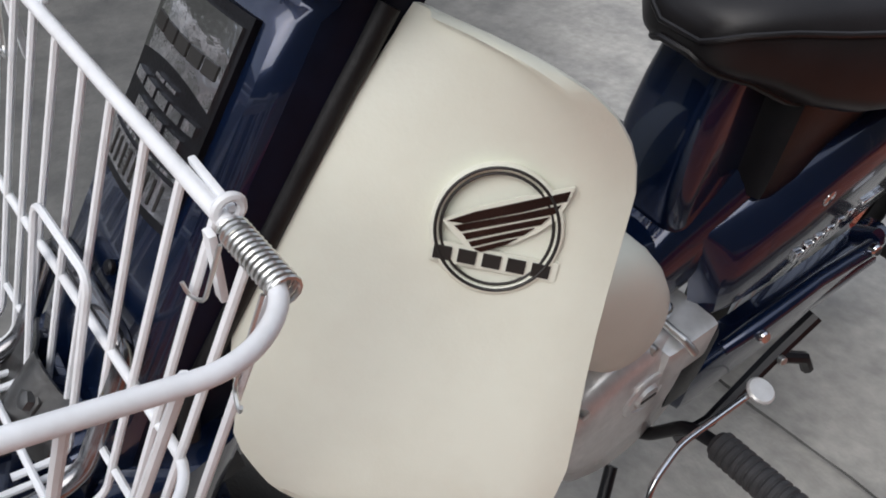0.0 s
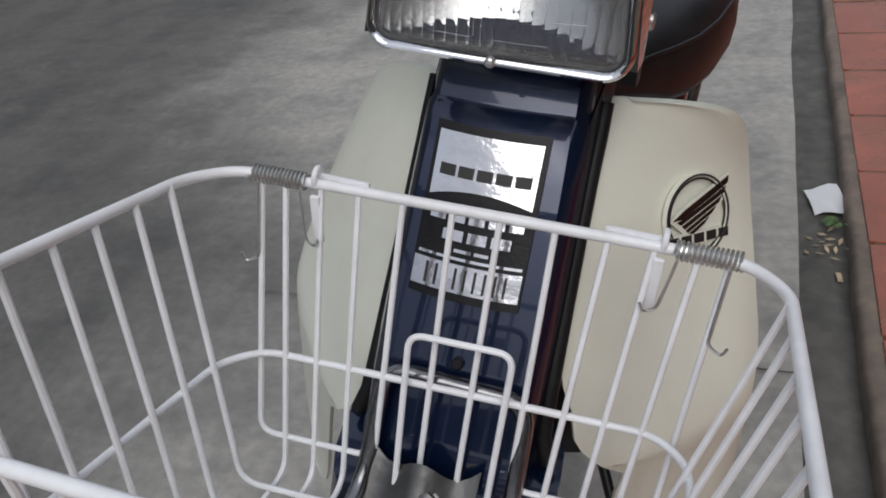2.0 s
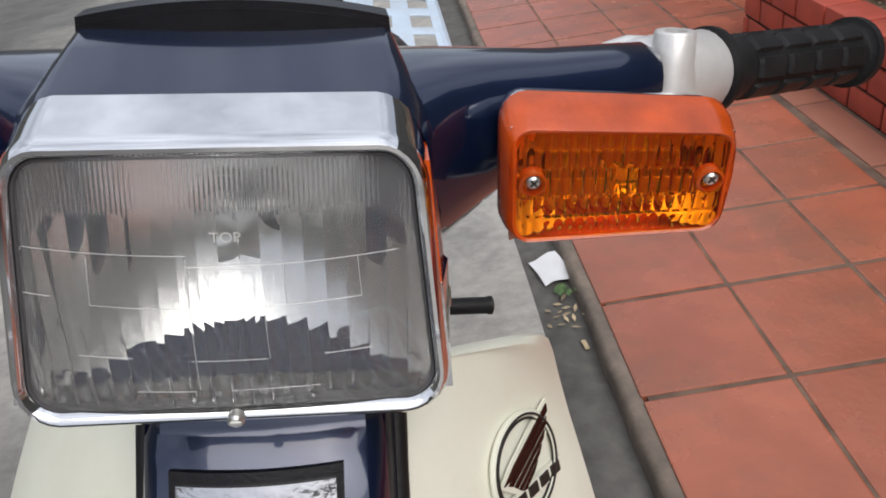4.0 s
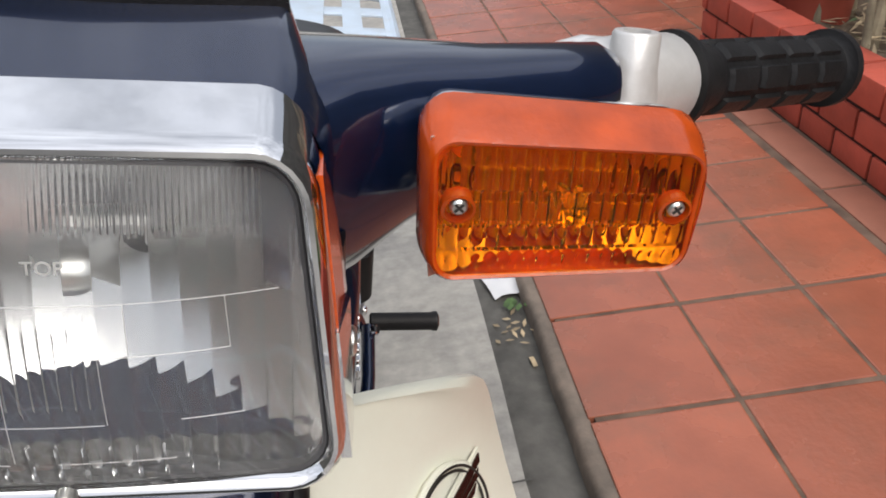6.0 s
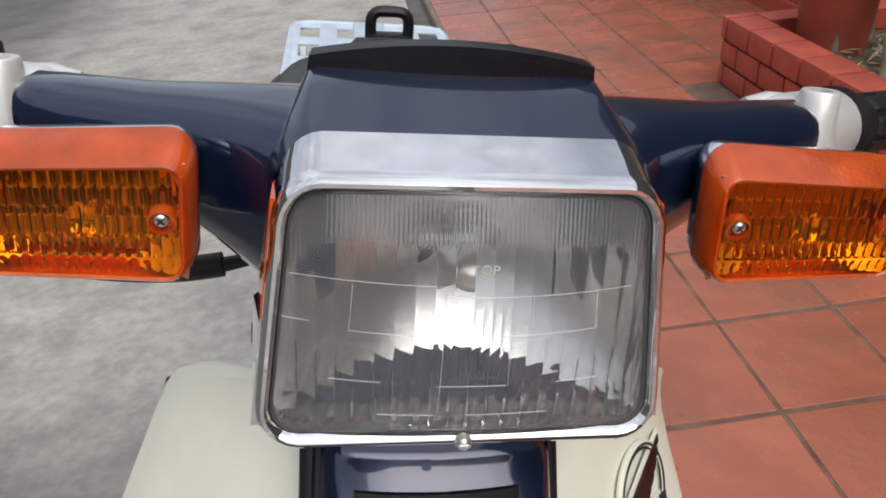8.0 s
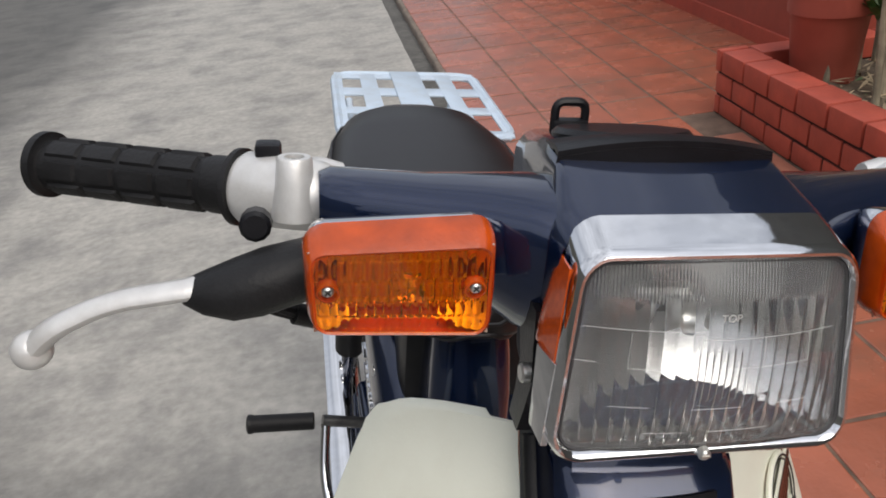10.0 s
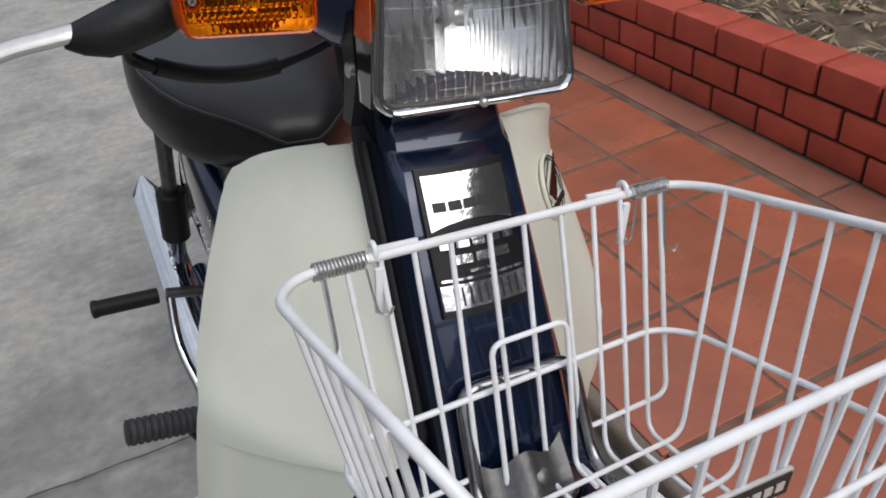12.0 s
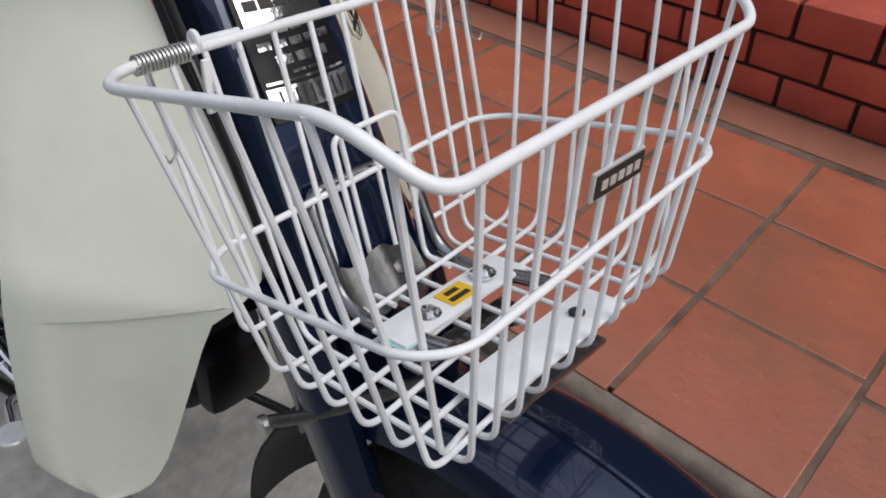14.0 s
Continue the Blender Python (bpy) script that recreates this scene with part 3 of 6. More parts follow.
def litter():
    bm = bmesh.new()
    rows = []
    for j in range(5):
        rows.append([(0.036 * (i - 2) / 2, 0.052 * (j - 2) / 2, 0.006 * math.sin(i * 1.3 + j)) for i in range(5)])
    sheet(bm, rows, 0.001, push=(0, 0, 1))
    ob = tagged(part("paper_scrap", bm, PAPER), "crumpled white paper scrap lying in the gutter", "litter")
    ob.matrix_world = pose(0.458, 1.317, 0.020, 4, -6, 12)
    bm = bmesh.new()
    for k in range(9):
        a = k * 0.7
        v = [bm.verts.new((math.cos(a) * 0.012 * k * 0.4 + dx, math.sin(a) * 0.012 * k * 0.4 + dy, 0.006 + 0.002 * k)) for dx, dy in ((0, 0), (0.02, 0.004), (0.024, 0.016), (0.004, 0.012))]
        bm.faces.new(v)
    ob = tagged(part("leaf_scrap", bm, LEAF, smooth=False), "small torn green leaves lying in the gutter", "litter")
    ob.matrix_world = pose(0.468, 1.215, 0.010, 0, 0, 40)
    bm = bmesh.new()
    rows = []
    for j in range(5):
        rows.append([(0.020 * (i - 2) / 2, 0.026 * (j - 2) / 2, 0.006 * math.sin(i * 1.9 + 2 * j) + 0.004 * math.cos(3 * i)) for i in range(5)])
    sheet(bm, rows, 0.001, push=(0, 0, 1))
    ob = tagged(part("paper_scrap", bm, PAPER), "small crumpled white scrap beside the kerb", "litter")
    ob.matrix_world = pose(0.468, 0.0, 0.018, 3, 5, 60)
    bm = bmesh.new()
    for k in range(14):
        a, r = k * 2.4, 0.006 + 0.0032 * k
        p = Vector((math.cos(a) * r, 1.5 * math.sin(a) * r, 0.004 + 0.001 * (k % 4)))
        u = Vector((math.cos(a * 1.7), math.sin(a * 1.7), 0.25)) * 0.012
        w = Vector((-u.y, u.x, 0.002)) * 0.4
        bm.faces.new([bm.verts.new(q) for q in (p - u, p - w, p + u, p + w)])
    ob = tagged(part("leaf_scrap", bm, STRAW, smooth=False), "crumbled brown leaf bits lying in the gutter", "litter")
    ob.matrix_world = pose(0.452, 1.145, 0.008)
    bm = bmesh.new()
    sheet(bm, [[(0.008 * i, 0.05 * j / 3, 0.002 * math.sin(j)) for i in range(3)] for j in range(4)], 0.001, push=(0, 0, 1))
    ob = tagged(part("paper_scrap", bm, STRAW), "narrow pale paper strip lying in the gutter", "litter")
    ob.matrix_world = pose(0.470, 1.02, 0.010, 0, 0, 6) @ Matrix.Scale(0.6, 4)


litter()


# ---- the motorcycle: leaning on its side stand; front towards -y ----
BIKE = pose(0, 0, 0.089, 0, 8.9, 0)
bike = thing("motorcycle", "navy blue step-through motorcycle with cream leg shields, parked beside the kerb", "motorcycle", BIKE)
SLOPE = 0.62


def cover_y(z):
    """How far back the front column's face lies at height z."""
    return 0.027 + SLOPE * (z - 0.762)


def shield_y(x, z):
    top = max(z, 0.55)
    return 0.0735 + 1.13 * (abs(x) - 0.112) + 0.71 * (top - 0.68)


def headlight():
    base_z, tilt = 0.82, 0.2

    def ring(inset, y, lift=0.0):
        w, h = 0.152 - 2 * inset, 0.099 - 2 * inset
        out = []
        for u, v in round_rect(w, h, max(0.006, 0.017 - inset), 6):
            taper = 1.0 - 0.13 * (v / h + 0.5)
            z = base_z - 0.002 + 0.049 + v
            out.append((u * taper, y + tilt * (z - base_z) + 0.10 * u * u * 6, z + (lift * (0.8 + 0.6 * (1 - (2 * u / w) ** 2)) if v > 0 else 0)))
        return out

    bm = bmesh.new()
    skin(bm, [ring(0.0066, 0.008), ring(0.0062, 0.001), ring(0.0052, -0.0014), ring(0.0040, -0.0028), ring(0.0026, -0.0030), ring(0.0008, -0.0012), ring(0, 0.003), ring(0.0, 0.012, 0.003), ring(0.001, 0.021, 0.0065), ring(0.004, 0.024, 0.0065)], (False, False))
    bezel = part("headlight_bezel", bm, CHROME, bike, "polished chrome headlight rim with a hood")
    bm = bmesh.new()
    disc(bm, (0, -0.0015, 0.8212), (0, 1, 0.1), 0.0030, 0.005, 14, 0.001)
    block(bm, (0, -0.0042, 0.8212), (0.0045, 0.0006, 0.0008))
    part("screw", bm, STEEL, bezel)
    bm = bmesh.new()
    skin(bm, [ring(0.0058, 0.0012), ring(0.0062, -0.0002), ring(0.0072, 0.0002), ring(0.0074, 0.0045)], (False, False))
    part("gasket", bm, FOOTRUBBER, bezel, "thin black rubber gasket round the glass")
    # lens: outside smooth and bulged, inside moulded with flutes, fine ribs and a row of prisms
    W, H, nx, nz = 0.142, 0.0885, 760, 64
    bm = bmesh.new()
    zc = base_z + 0.047

    def arch(u):
        return 0.60 - 0.05 * u * u - 0.30 * max(0.0, abs(u) - 0.82) / 0.18

    def place(i, j, inner):
        u = i / nx * 2 - 1
        rim = arch(u)
        v = -1 + 1.35 * j / 40 if j <= 40 else (0.35 + (rim - 0.35) * (j - 40) / 10 if j <= 50 else rim + (1 - rim) * (j - 50) / 14)
        taper = 1.0 - 0.13 * (v / 2 + 0.5)
        x, z = u * W / 2 * taper, zc + v * H / 2
        y = 0.004 - 0.011 * (1 - u * u) * (1 - 0.6 * v * v)
        if inner:
            y += 0.0030
            wave = lambda p: 1 - (2 * ((x / p) % 1.0) - 1) ** 2
            if v > rim + 0.001:
                y += 0.00022 * (0.5 - 0.5 * math.cos(2 * math.pi * x / 0.00155))
            elif abs(u) > 0.915 and v > -0.9:
                y += 0.00022 * (0.5 - 0.5 * math.cos(2 * math.pi * (z + 0.6 * abs(x)) / 0.0016))
            elif v < -0.66:
                y += 0.0010 * wave(0.0066) + 0.0011 * (-0.66 - v)
            elif v < -0.42 + 0.25 * u * u:
                y += 0.00052 * wave(0.0066) + 0.0016 * (((x / 0.0066) % 1.0) * 0.35)
            elif abs(u) < 0.17 and v < 0.12:
                y += 0.00055 * wave(0.0033)
            else:
                y += 0.00055 * wave(0.0066)
        return (x, y + tilt * (z - base_z), z)

    grids = []
    for inner in (False, True):
        grids.append([[bm.verts.new(place(i, j, inner)) for i in range(nx + 1)] for j in range(nz + 1)])
    for g in grids:
        for a, b in zip(g, g[1:]):
            for k in range(nx):
                bm.faces.new((a[k], a[k + 1], b[k + 1], b[k]))
    o, n = grids
    loop = [(0, k) for k in range(nx)] + [(j, nx) for j in range(nz)] + [(nz, k) for k in range(nx, 0, -1)] + [(j, 0) for j in range(nz, 0, -1)]
    for (a, b), (c, d) in zip(loop, loop[1:] + loop[:1]):
        bm.faces.new((o[a][b], o[c][d], n[c][d], n[a][b]))
    for f in bm.faces:
        m = f.calc_center_median()
        v = (m.z - zc) / (H / 2)
        u = m.x / (W / 2) / (1.0 - 0.065 * (v + 1))
        if v > arch(u) or (abs(u) > 0.915 and v > -0.9):
            f.material_index = 1
    lens = part("headlight_lens", bm, GLASS, bike, "clear fluted headlight glass")
    lens.data.materials.append(FROST)
    lens.visible_shadow = False
    # moulded lines on the glass
    for v, u0, u1 in ((0.35, -0.95, -0.15), (0.27, -0.15, 0.87), (-0.04, -0.63, 0.67), (0.0, -0.97, -0.83), (-0.46, -0.71, -0.45), (-0.48, -0.17, 0.19), (-0.48, 0.46, 0.69), (-0.77, -0.45, -0.17), (-0.77, 0.0, 0.42)):
        bm = bmesh.new()
        pts = []
        for k in range(13):
            u = u0 + (u1 - u0) * k / 12
            z = zc + v * H / 2
            pts.append((u * W / 2 * (1.0 - 0.065 * (v + 1)), -0.011 * (1 - u * u) * (1 - 0.6 * v * v) + 0.0040 + tilt * (z - base_z), z))
        tube(bm, pts, 0.00009, 5)
        part("moulded_line", bm, SILVER, lens)
    for u, v0, v1 in ((-0.63, 0.32, -0.04), (-0.15, 0.33, -0.75), (0.31, 0.27, -0.04), (0.67, 0.27, -0.04), (0.20, -0.04, -0.48)):
        bm = bmesh.new()
        pts = []
        for k in range(9):
            v = v0 + (v1 - v0) * k / 8
            z = zc + v * H / 2
            pts.append((u * W / 2 * (1.0 - 0.065 * (v + 1)), -0.011 * (1 - u * u) * (1 - 0.6 * v * v) + 0.0040 + tilt * (z - base_z), z))
        tube(bm, pts, 0.00009, 5)
        part("moulded_line", bm, SILVER, lens)
    cu = bpy.data.curves.new("lettering", "FONT")
    cu.body, cu.size, cu.extrude, cu.align_x = "TOP", 0.0050, 0.0001, "CENTER"
    ob = new("lettering", cu)
    ob.parent = lens
    ob.matrix_basis = pose(0.003, -0.0050 + tilt * 0.068, 0.8860, 84, 0, 0)
    cu.materials.append(SILVER)
    # small raised marks along the foot of the glass
    for k in range(14):
        if k == 7:
            continue
        u = -0.36 + 0.052 * k
        v = -0.90
        z = zc + v * H / 2
        bm = bmesh.new()
        block(bm, (u * W / 2, -0.011 * (1 - u * u) * (1 - 0.6 * v * v) + 0.0040 + tilt * (z - base_z), z), (0.0026, 0.0003, 0.0022), 0.0)
        part("raised_mark", bm, GLASS, lens)
    # reflector: a dish cut to the lamp's oblong, with straight walls to the rim
    bm = bmesh.new()
    mx, mz, depth, focal = 60, 40, 0.050, 0.142

    def dish(i, j, front=False):
        u, v = i / mx * 2 - 1, j / mz * 2 - 1
        x = u * (W / 2 + 0.001) * (1.0 - 0.065 * (v + 1))
        dz = v * (H / 2 + 0.001)
        d = 0.0 if front else max(0.002, depth - (x * x + dz * dz) / focal)
        return (x, 0.011 + d + tilt * (zc + dz - base_z), zc + dz)

    g = [[bm.verts.new(dish(i, j)) for i in range(mx + 1)] for j in range(mz + 1)]
    for a, b in zip(g, g[1:]):
        for k in range(mx):
            bm.faces.new((a[k], a[k + 1], b[k + 1], b[k]))
    loop = [(0, k) for k in range(mx)] + [(j, mx) for j in range(mz)] + [(mz, k) for k in range(mx, 0, -1)] + [(j, 0) for j in range(mz, 0, -1)]
    edge = [(bm.verts.new(g[j][i].co), bm.verts.new(dish(i, j, True))) for j, i in loop]
    for (a, b), (c, d) in zip(edge, edge[1:] + edge[:1]):
        bm.faces.new((a, c, d, b))
    bowl = part("reflector", bm, MIRROR, bike, "silvered reflector bowl")
    vertex = 0.011 + depth + tilt * 0.047
    bm = bmesh.new()
    lathe(bm, (0, vertex - 0.001, zc), (0, -1, 0), [(0, 0.013), (0.002, 0.013), (0.003, 0.010)], 24)
    part("bulb_socket", bm, PLASTIC, bowl)
    bm = bmesh.new()
    lathe(bm, (0, vertex - 0.003, zc), (0, -1, 0), [(0, 0.007), (0.008, 0.007), (0.010, 0.0045), (0.016, 0.0075), (0.024, 0.0085), (0.031, 0.006), (0.034, 0.002)], 20)
    part("bulb", bm, STEEL, bowl)


def ellipse_ring(c, ry, rz0, rz1, x, n=24, power=2.6):
    """A ring in the plane at x, of half depth ry, rz0 below and rz1 above its centre."""
    out = []
    for k in range(n):
        a = 2 * math.pi * k / n
        ca, sa = math.cos(a), math.sin(a)
        q = (abs(ca) ** power + abs(sa) ** power) ** (-1 / power)
        out.append((x, c[0] + ca * q * ry, c[1] + sa * q * (rz1 if sa > 0 else rz0)))
    return out


def handlebar_cover():
    bm = bmesh.new()
    # middle housing, front to back: y, half width, bottom, top
    rings = []
    for y, hw, z0, z1, cr in ((0.020, 0.0685, 0.822, 0.9165, 0.016), (0.030, 0.0705, 0.822, 0.9190, 0.016), (0.051, 0.0695, 0.826, 0.9205, 0.014), (0.064, 0.064, 0.838, 0.9252, 0.010),
                              (0.077, 0.0595, 0.85, 0.9290, 0.005), (0.11, 0.057, 0.855, 0.927, 0.008), (0.15, 0.054, 0.86, 0.916, 0.012), (0.185, 0.050, 0.866, 0.908, 0.012), (0.195, 0.044, 0.87, 0.902, 0.012)):
        pts = []
        for u, v in round_rect(2 * hw, z1 - z0, cr, 5):
            z = (z0 + z1) / 2 + v
            crown = (0.006 if y < 0.05 else (0.0078 if y < 0.07 else 0.0065)) * (1 - (u / hw) ** 2) if v > 0 else 0
            pts.append((u, y + (0.2 * (z - 0.82) if y < 0.05 else 0.1 * (z - 0.82)) , z + crown))
        rings.append(pts)
    skin(bm, rings, (False, True))
    body = part("handlebar_cover", bm, NAVY, bike, "glossy navy headlight housing")
    for s in (-1, 1):
        bm = bmesh.new()
        rings = []
        for x, y, z, ry, d, u in ((0.048, 0.080, 0.895, 0.042, 0.058, 0.026), (0.064, 0.082, 0.896, 0.037, 0.056, 0.025), (0.078, 0.086, 0.897, 0.031, 0.051, 0.0235), (0.095, 0.092, 0.897, 0.026, 0.039, 0.022),
                                  (0.12, 0.100, 0.897, 0.022, 0.025, 0.0195), (0.15, 0.109, 0.897, 0.0195, 0.019, 0.0185), (0.166, 0.114, 0.897, 0.019, 0.0185, 0.018), (0.172, 0.116, 0.897, 0.016, 0.015, 0.015)):
            rings.append(ellipse_ring((y, z), ry, d, u, s * x))
        skin(bm, rings)
        part("handlebar_arm", bm, NAVY, bike)
        # orange side marker on the housing's flared cheek, chrome under it
        edge = lambda z: 0.0762 * (1.0 - 0.13 * (z - 0.8175) / 0.099)
        bm = bmesh.new()
        rows = []
        for j in range(7):
            z = 0.862 + 0.043 * j / 6
            reach = 0.026 - 0.008 * (j / 6) ** 2
            rows.append([(s * (edge(z) + 0.0004 + 0.0030 * (i / 5) * (1.0 - (j / 6) ** 2) - 0.0030 * max(0, i - 4)), 0.008 + 0.2 * (z - 0.82) + reach * i / 5, z) for i in range(6)])
        sheet(bm, rows, 0.004, push=(s, 0, 0))
        part("side_marker", bm, ORANGE, bike, "orange side marker lens")
        bm = bmesh.new()
        rows = []
        for j in range(5):
            z = 0.824 + 0.039 * j / 4
            rows.append([(s * (edge(z) + 0.0004 + 0.0042 * (i / 5) * (0.3 + 0.7 * j / 4) - 0.0030 * max(0, i - 4)), 0.006 + 0.2 * (z - 0.82) + 0.0042 * i, z) for i in range(6)])
        sheet(bm, rows, 0.003, push=(s, 0, 0))
        part("cheek_plate", bm, CHROME, bike, "chrome cheek of the headlight rim")
        bm = bmesh.new()
        rings = []
        for y, z, ry in ((0.060, 0.872, 0.016), (0.054, 0.852, 0.013), (0.048, 0.836, 0.011), (0.052, 0.815, 0.009), (0.058, 0.796, 0.008)):
            rings.append([(s * 0.0695 + dx * 0.004, y + dy * ry, z) for dx, dy in ((-1, -1), (1, -1), (1.2, -0.6), (1.2, 0.6), (1, 1), (-1, 1))])
        skin(bm, rings)
        part("headlight_bracket", bm, PLASTIC, bike, "black steel headlight bracket")
    # black visor strip over the dials
    bm = bmesh.new()
    rows = []
    for y, z, hw, crown in ((0.0868, 0.9255, 0.0580, 0.0062), (0.0878, 0.9338, 0.0570, 0.0068), (0.097, 0.9342, 0.0560, 0.0065), (0.128, 0.9255, 0.051, 0.006)):
        rows.append([(hw * u, y + 0.003 * u * u, z + crown * (1 - u * u)) for u in (i / 10 for i in range(-10, 11))])
    sheet(bm, rows, 0.003, push=(0, 0.3, 1))
    part("visor", bm, PLASTIC, bike, "matt black visor over the dials")
    bm = bmesh.new()
    disc(bm, (0, 0.150, 0.921), (0, 0.25, 1), 0.040, 0.010, 32, 0.003)
    part("dial_housing", bm, PLASTIC, bike)
    bm = bmesh.new()
    tube(bm, fillet([(-0.029, 0.185, 0.905), (-0.029, 0.187, 0.930), (-0.010, 0.187, 0.930), (-0.010, 0.185, 0.905)], 0.006, 5), 0.0028, 8)
    block(bm, (-0.0195, 0.186, 0.913), (0.023, 0.009, 0.014), 0.003)
    part("key_loop", bm, PLASTIC, bike, "black plastic key loop")


def turn_signal(s):
    c = Vector((s * 0.1375, 0.0465, 0.8905))
    bm = bmesh.new()

    def shape(u, v):
        """Squeezes a point of the oblong: lower towards the outer end, narrower towards the foot."""
        taper = 1.0 - (0.07 if v < 0 else 0.0) * (abs(v) / 0.028) * (1 if u * s > 0 else 0.55)
        return u * taper, v * (1.02 - 0.08 * u * s / 0.043)

    def ring(inset, y, drop=0.0):
        out = []
        for u, v in round_rect(0.086 - 2 * inset, 0.0490 - 2 * inset, max(0.004, 0.010 - inset), 5):
            u, v = shape(u, v)
            v -= drop * max(0.0, v) / 0.026
            out.append((c.x + u, c.y + y + 0.15 * (c.z + v - 0.8925), c.z + v))
        return out

    skin(bm, [ring(0.011, 0.027), ring(0.006, 0.023), ring(0.0022, 0.015), ring(0.0012, 0.0075), ring(0.002, 0.0046)], (True, True))
    root = part("turn_signal", bm, CHROME, bike, "turn signal with chrome back and amber lens")
    # front pane: flat outside, moulded into tiers of flutes and scallops inside
    bm = bmesh.new()
    nx, nz = 150, 56
    top, low = 0.0160, -0.0208

    def pane(i, j, inner):
        u, v = i / nx * 2 - 1, j / nz * 2 - 1
        a = 0.0405 * u * (1 - 0.055 * abs(v) ** 8)
        b = (top + low) / 2 + (top - low) / 2 * v * (1 - 0.07 * abs(u) ** 8)
        x, z = shape(a, b)
        y = -0.0092
        if inner:
            y += 0.0012
            cell = (a / 0.0040) % 1.0
            flute = 1 - (2 * cell - 1) ** 2
            if abs(u) > 0.93:
                y += 0.0004
            elif v > 0.30:
                y += 0.0008 * flute
            elif v > -0.25:
                y += 0.0011 * (1 - (2 * ((a / 0.0040 + 0.5) % 1.0) - 1) ** 2) + 0.0014 * (v + 0.25)
            elif v > -0.58:
                y += 0.0016 * math.sqrt(max(0.0, 1 - (2 * cell - 1) ** 2 - ((v + 0.58) / 0.36) ** 2 * 0.5)) * (0.35 + 0.65 * cell)
            else:
                y += 0.0010 * flute * math.sin(math.pi * (v + 1) / 0.42) ** 2
        return (c.x + x, c.y + y + 0.15 * (c.z + z - 0.8925), c.z + z)

    grids = [[[bm.verts.new(pane(i, j, inner)) for i in range(nx + 1)] for j in range(nz + 1)] for inner in (False, True)]
    for g in grids:
        for a, b in zip(g, g[1:]):
            for k in range(nx):
                bm.faces.new((a[k], a[k + 1], b[k + 1], b[k]))
    loop = [(0, k) for k in range(nx)] + [(j, nx) for j in range(nz)] + [(nz, k) for k in range(nx, 0, -1)] + [(j, 0) for j in range(nz, 0, -1)]
    o, n = grids
    for (a, b), (d, e) in zip(loop, loop[1:] + loop[:1]):
        bm.faces.new((o[a][b], o[d][e], n[d][e], n[a][b]))
    lens = part("amber_lens", bm, AMBER, root, "ribbed amber plastic lens")
    lens.visible_shadow = False
    # rim: a broad slope on top, finely ribbed, narrow at the sides and foot
    bm = bmesh.new()
    skin(bm, [ring(0.0006, 0.0066), ring(0.0, 0.0054), ring(0.0004, 0.0, 0.0010), ring(0.0012, -0.0040, 0.0028), ring(0.0024, -0.0082, 0.0048), ring(0.0034, -0.0096, 0.0053), ring(0.0046, -0.0090, 0.0054)], (False, False))
    part("lens_rim", bm, DEEPAMBER, root, "deep orange lens border")
    # dished reflector behind the pane
    bm = bmesh.new()
    rows = []
    for j in range(13):
        v = j / 6 - 1
        row = []
        for i in range(21):
            u = i / 10 - 1
            x, z = shape(0.0405 * u, -0.0024 + 0.0190 * v)
            row.append((c.x + x, c.y + 0.016 - 0.013 * u * u - 0.010 * v * v + 0.15 * (c.z + z - 0.8925), c.z + z))
        rows.append(row)
    sheet(bm, rows, 0.001, push=(0, -1, 0))
    part("inner_reflector", bm, DULL, root)
    bm = bmesh.new()
    lathe(bm, (c.x + 0.004, c.y + 0.009, c.z - 0.006), (0, -1, 0), [(0, 0.004), (0.004, 0.004), (0.0055, 0.006), (0.009, 0.006), (0.0115, 0.003)], 16)
    part("bulb", bm, GLASS, root)
    for dx in (-0.0322, 0.0322):
        x, z = c.x + dx, c.z + 0.000
        y = c.y - 0.0098 + 0.15 * (z - 0.8925)
        bm = bmesh.new()
        lathe(bm, (x, y + 0.006, z), (0, -1, -0.15), [(0.002, 0.0050), (0.0066, 0.0050), (0.0070, 0.0042), (0.0050, 0.0036)], 18, (False, False))
        part("screw_well", bm, DEEPAMBER, root)
        bm = bmesh.new()
        disc(bm, (x, y, z), (0, 1, 0.15), 0.0026, 0.003, 16, 0.0007)
        part("screw", bm, STEEL, root)
        bm = bmesh.new()
        for m in (pose(0, 0, 0, -8.5, 45, 0), pose(0, 0, 0, -8.5, -45, 0)):
            block(bm, (x, y - 0.0016, z), (0.0034, 0.0005, 0.0007), 0, m)
        part("screw_slot", bm, INK, root)


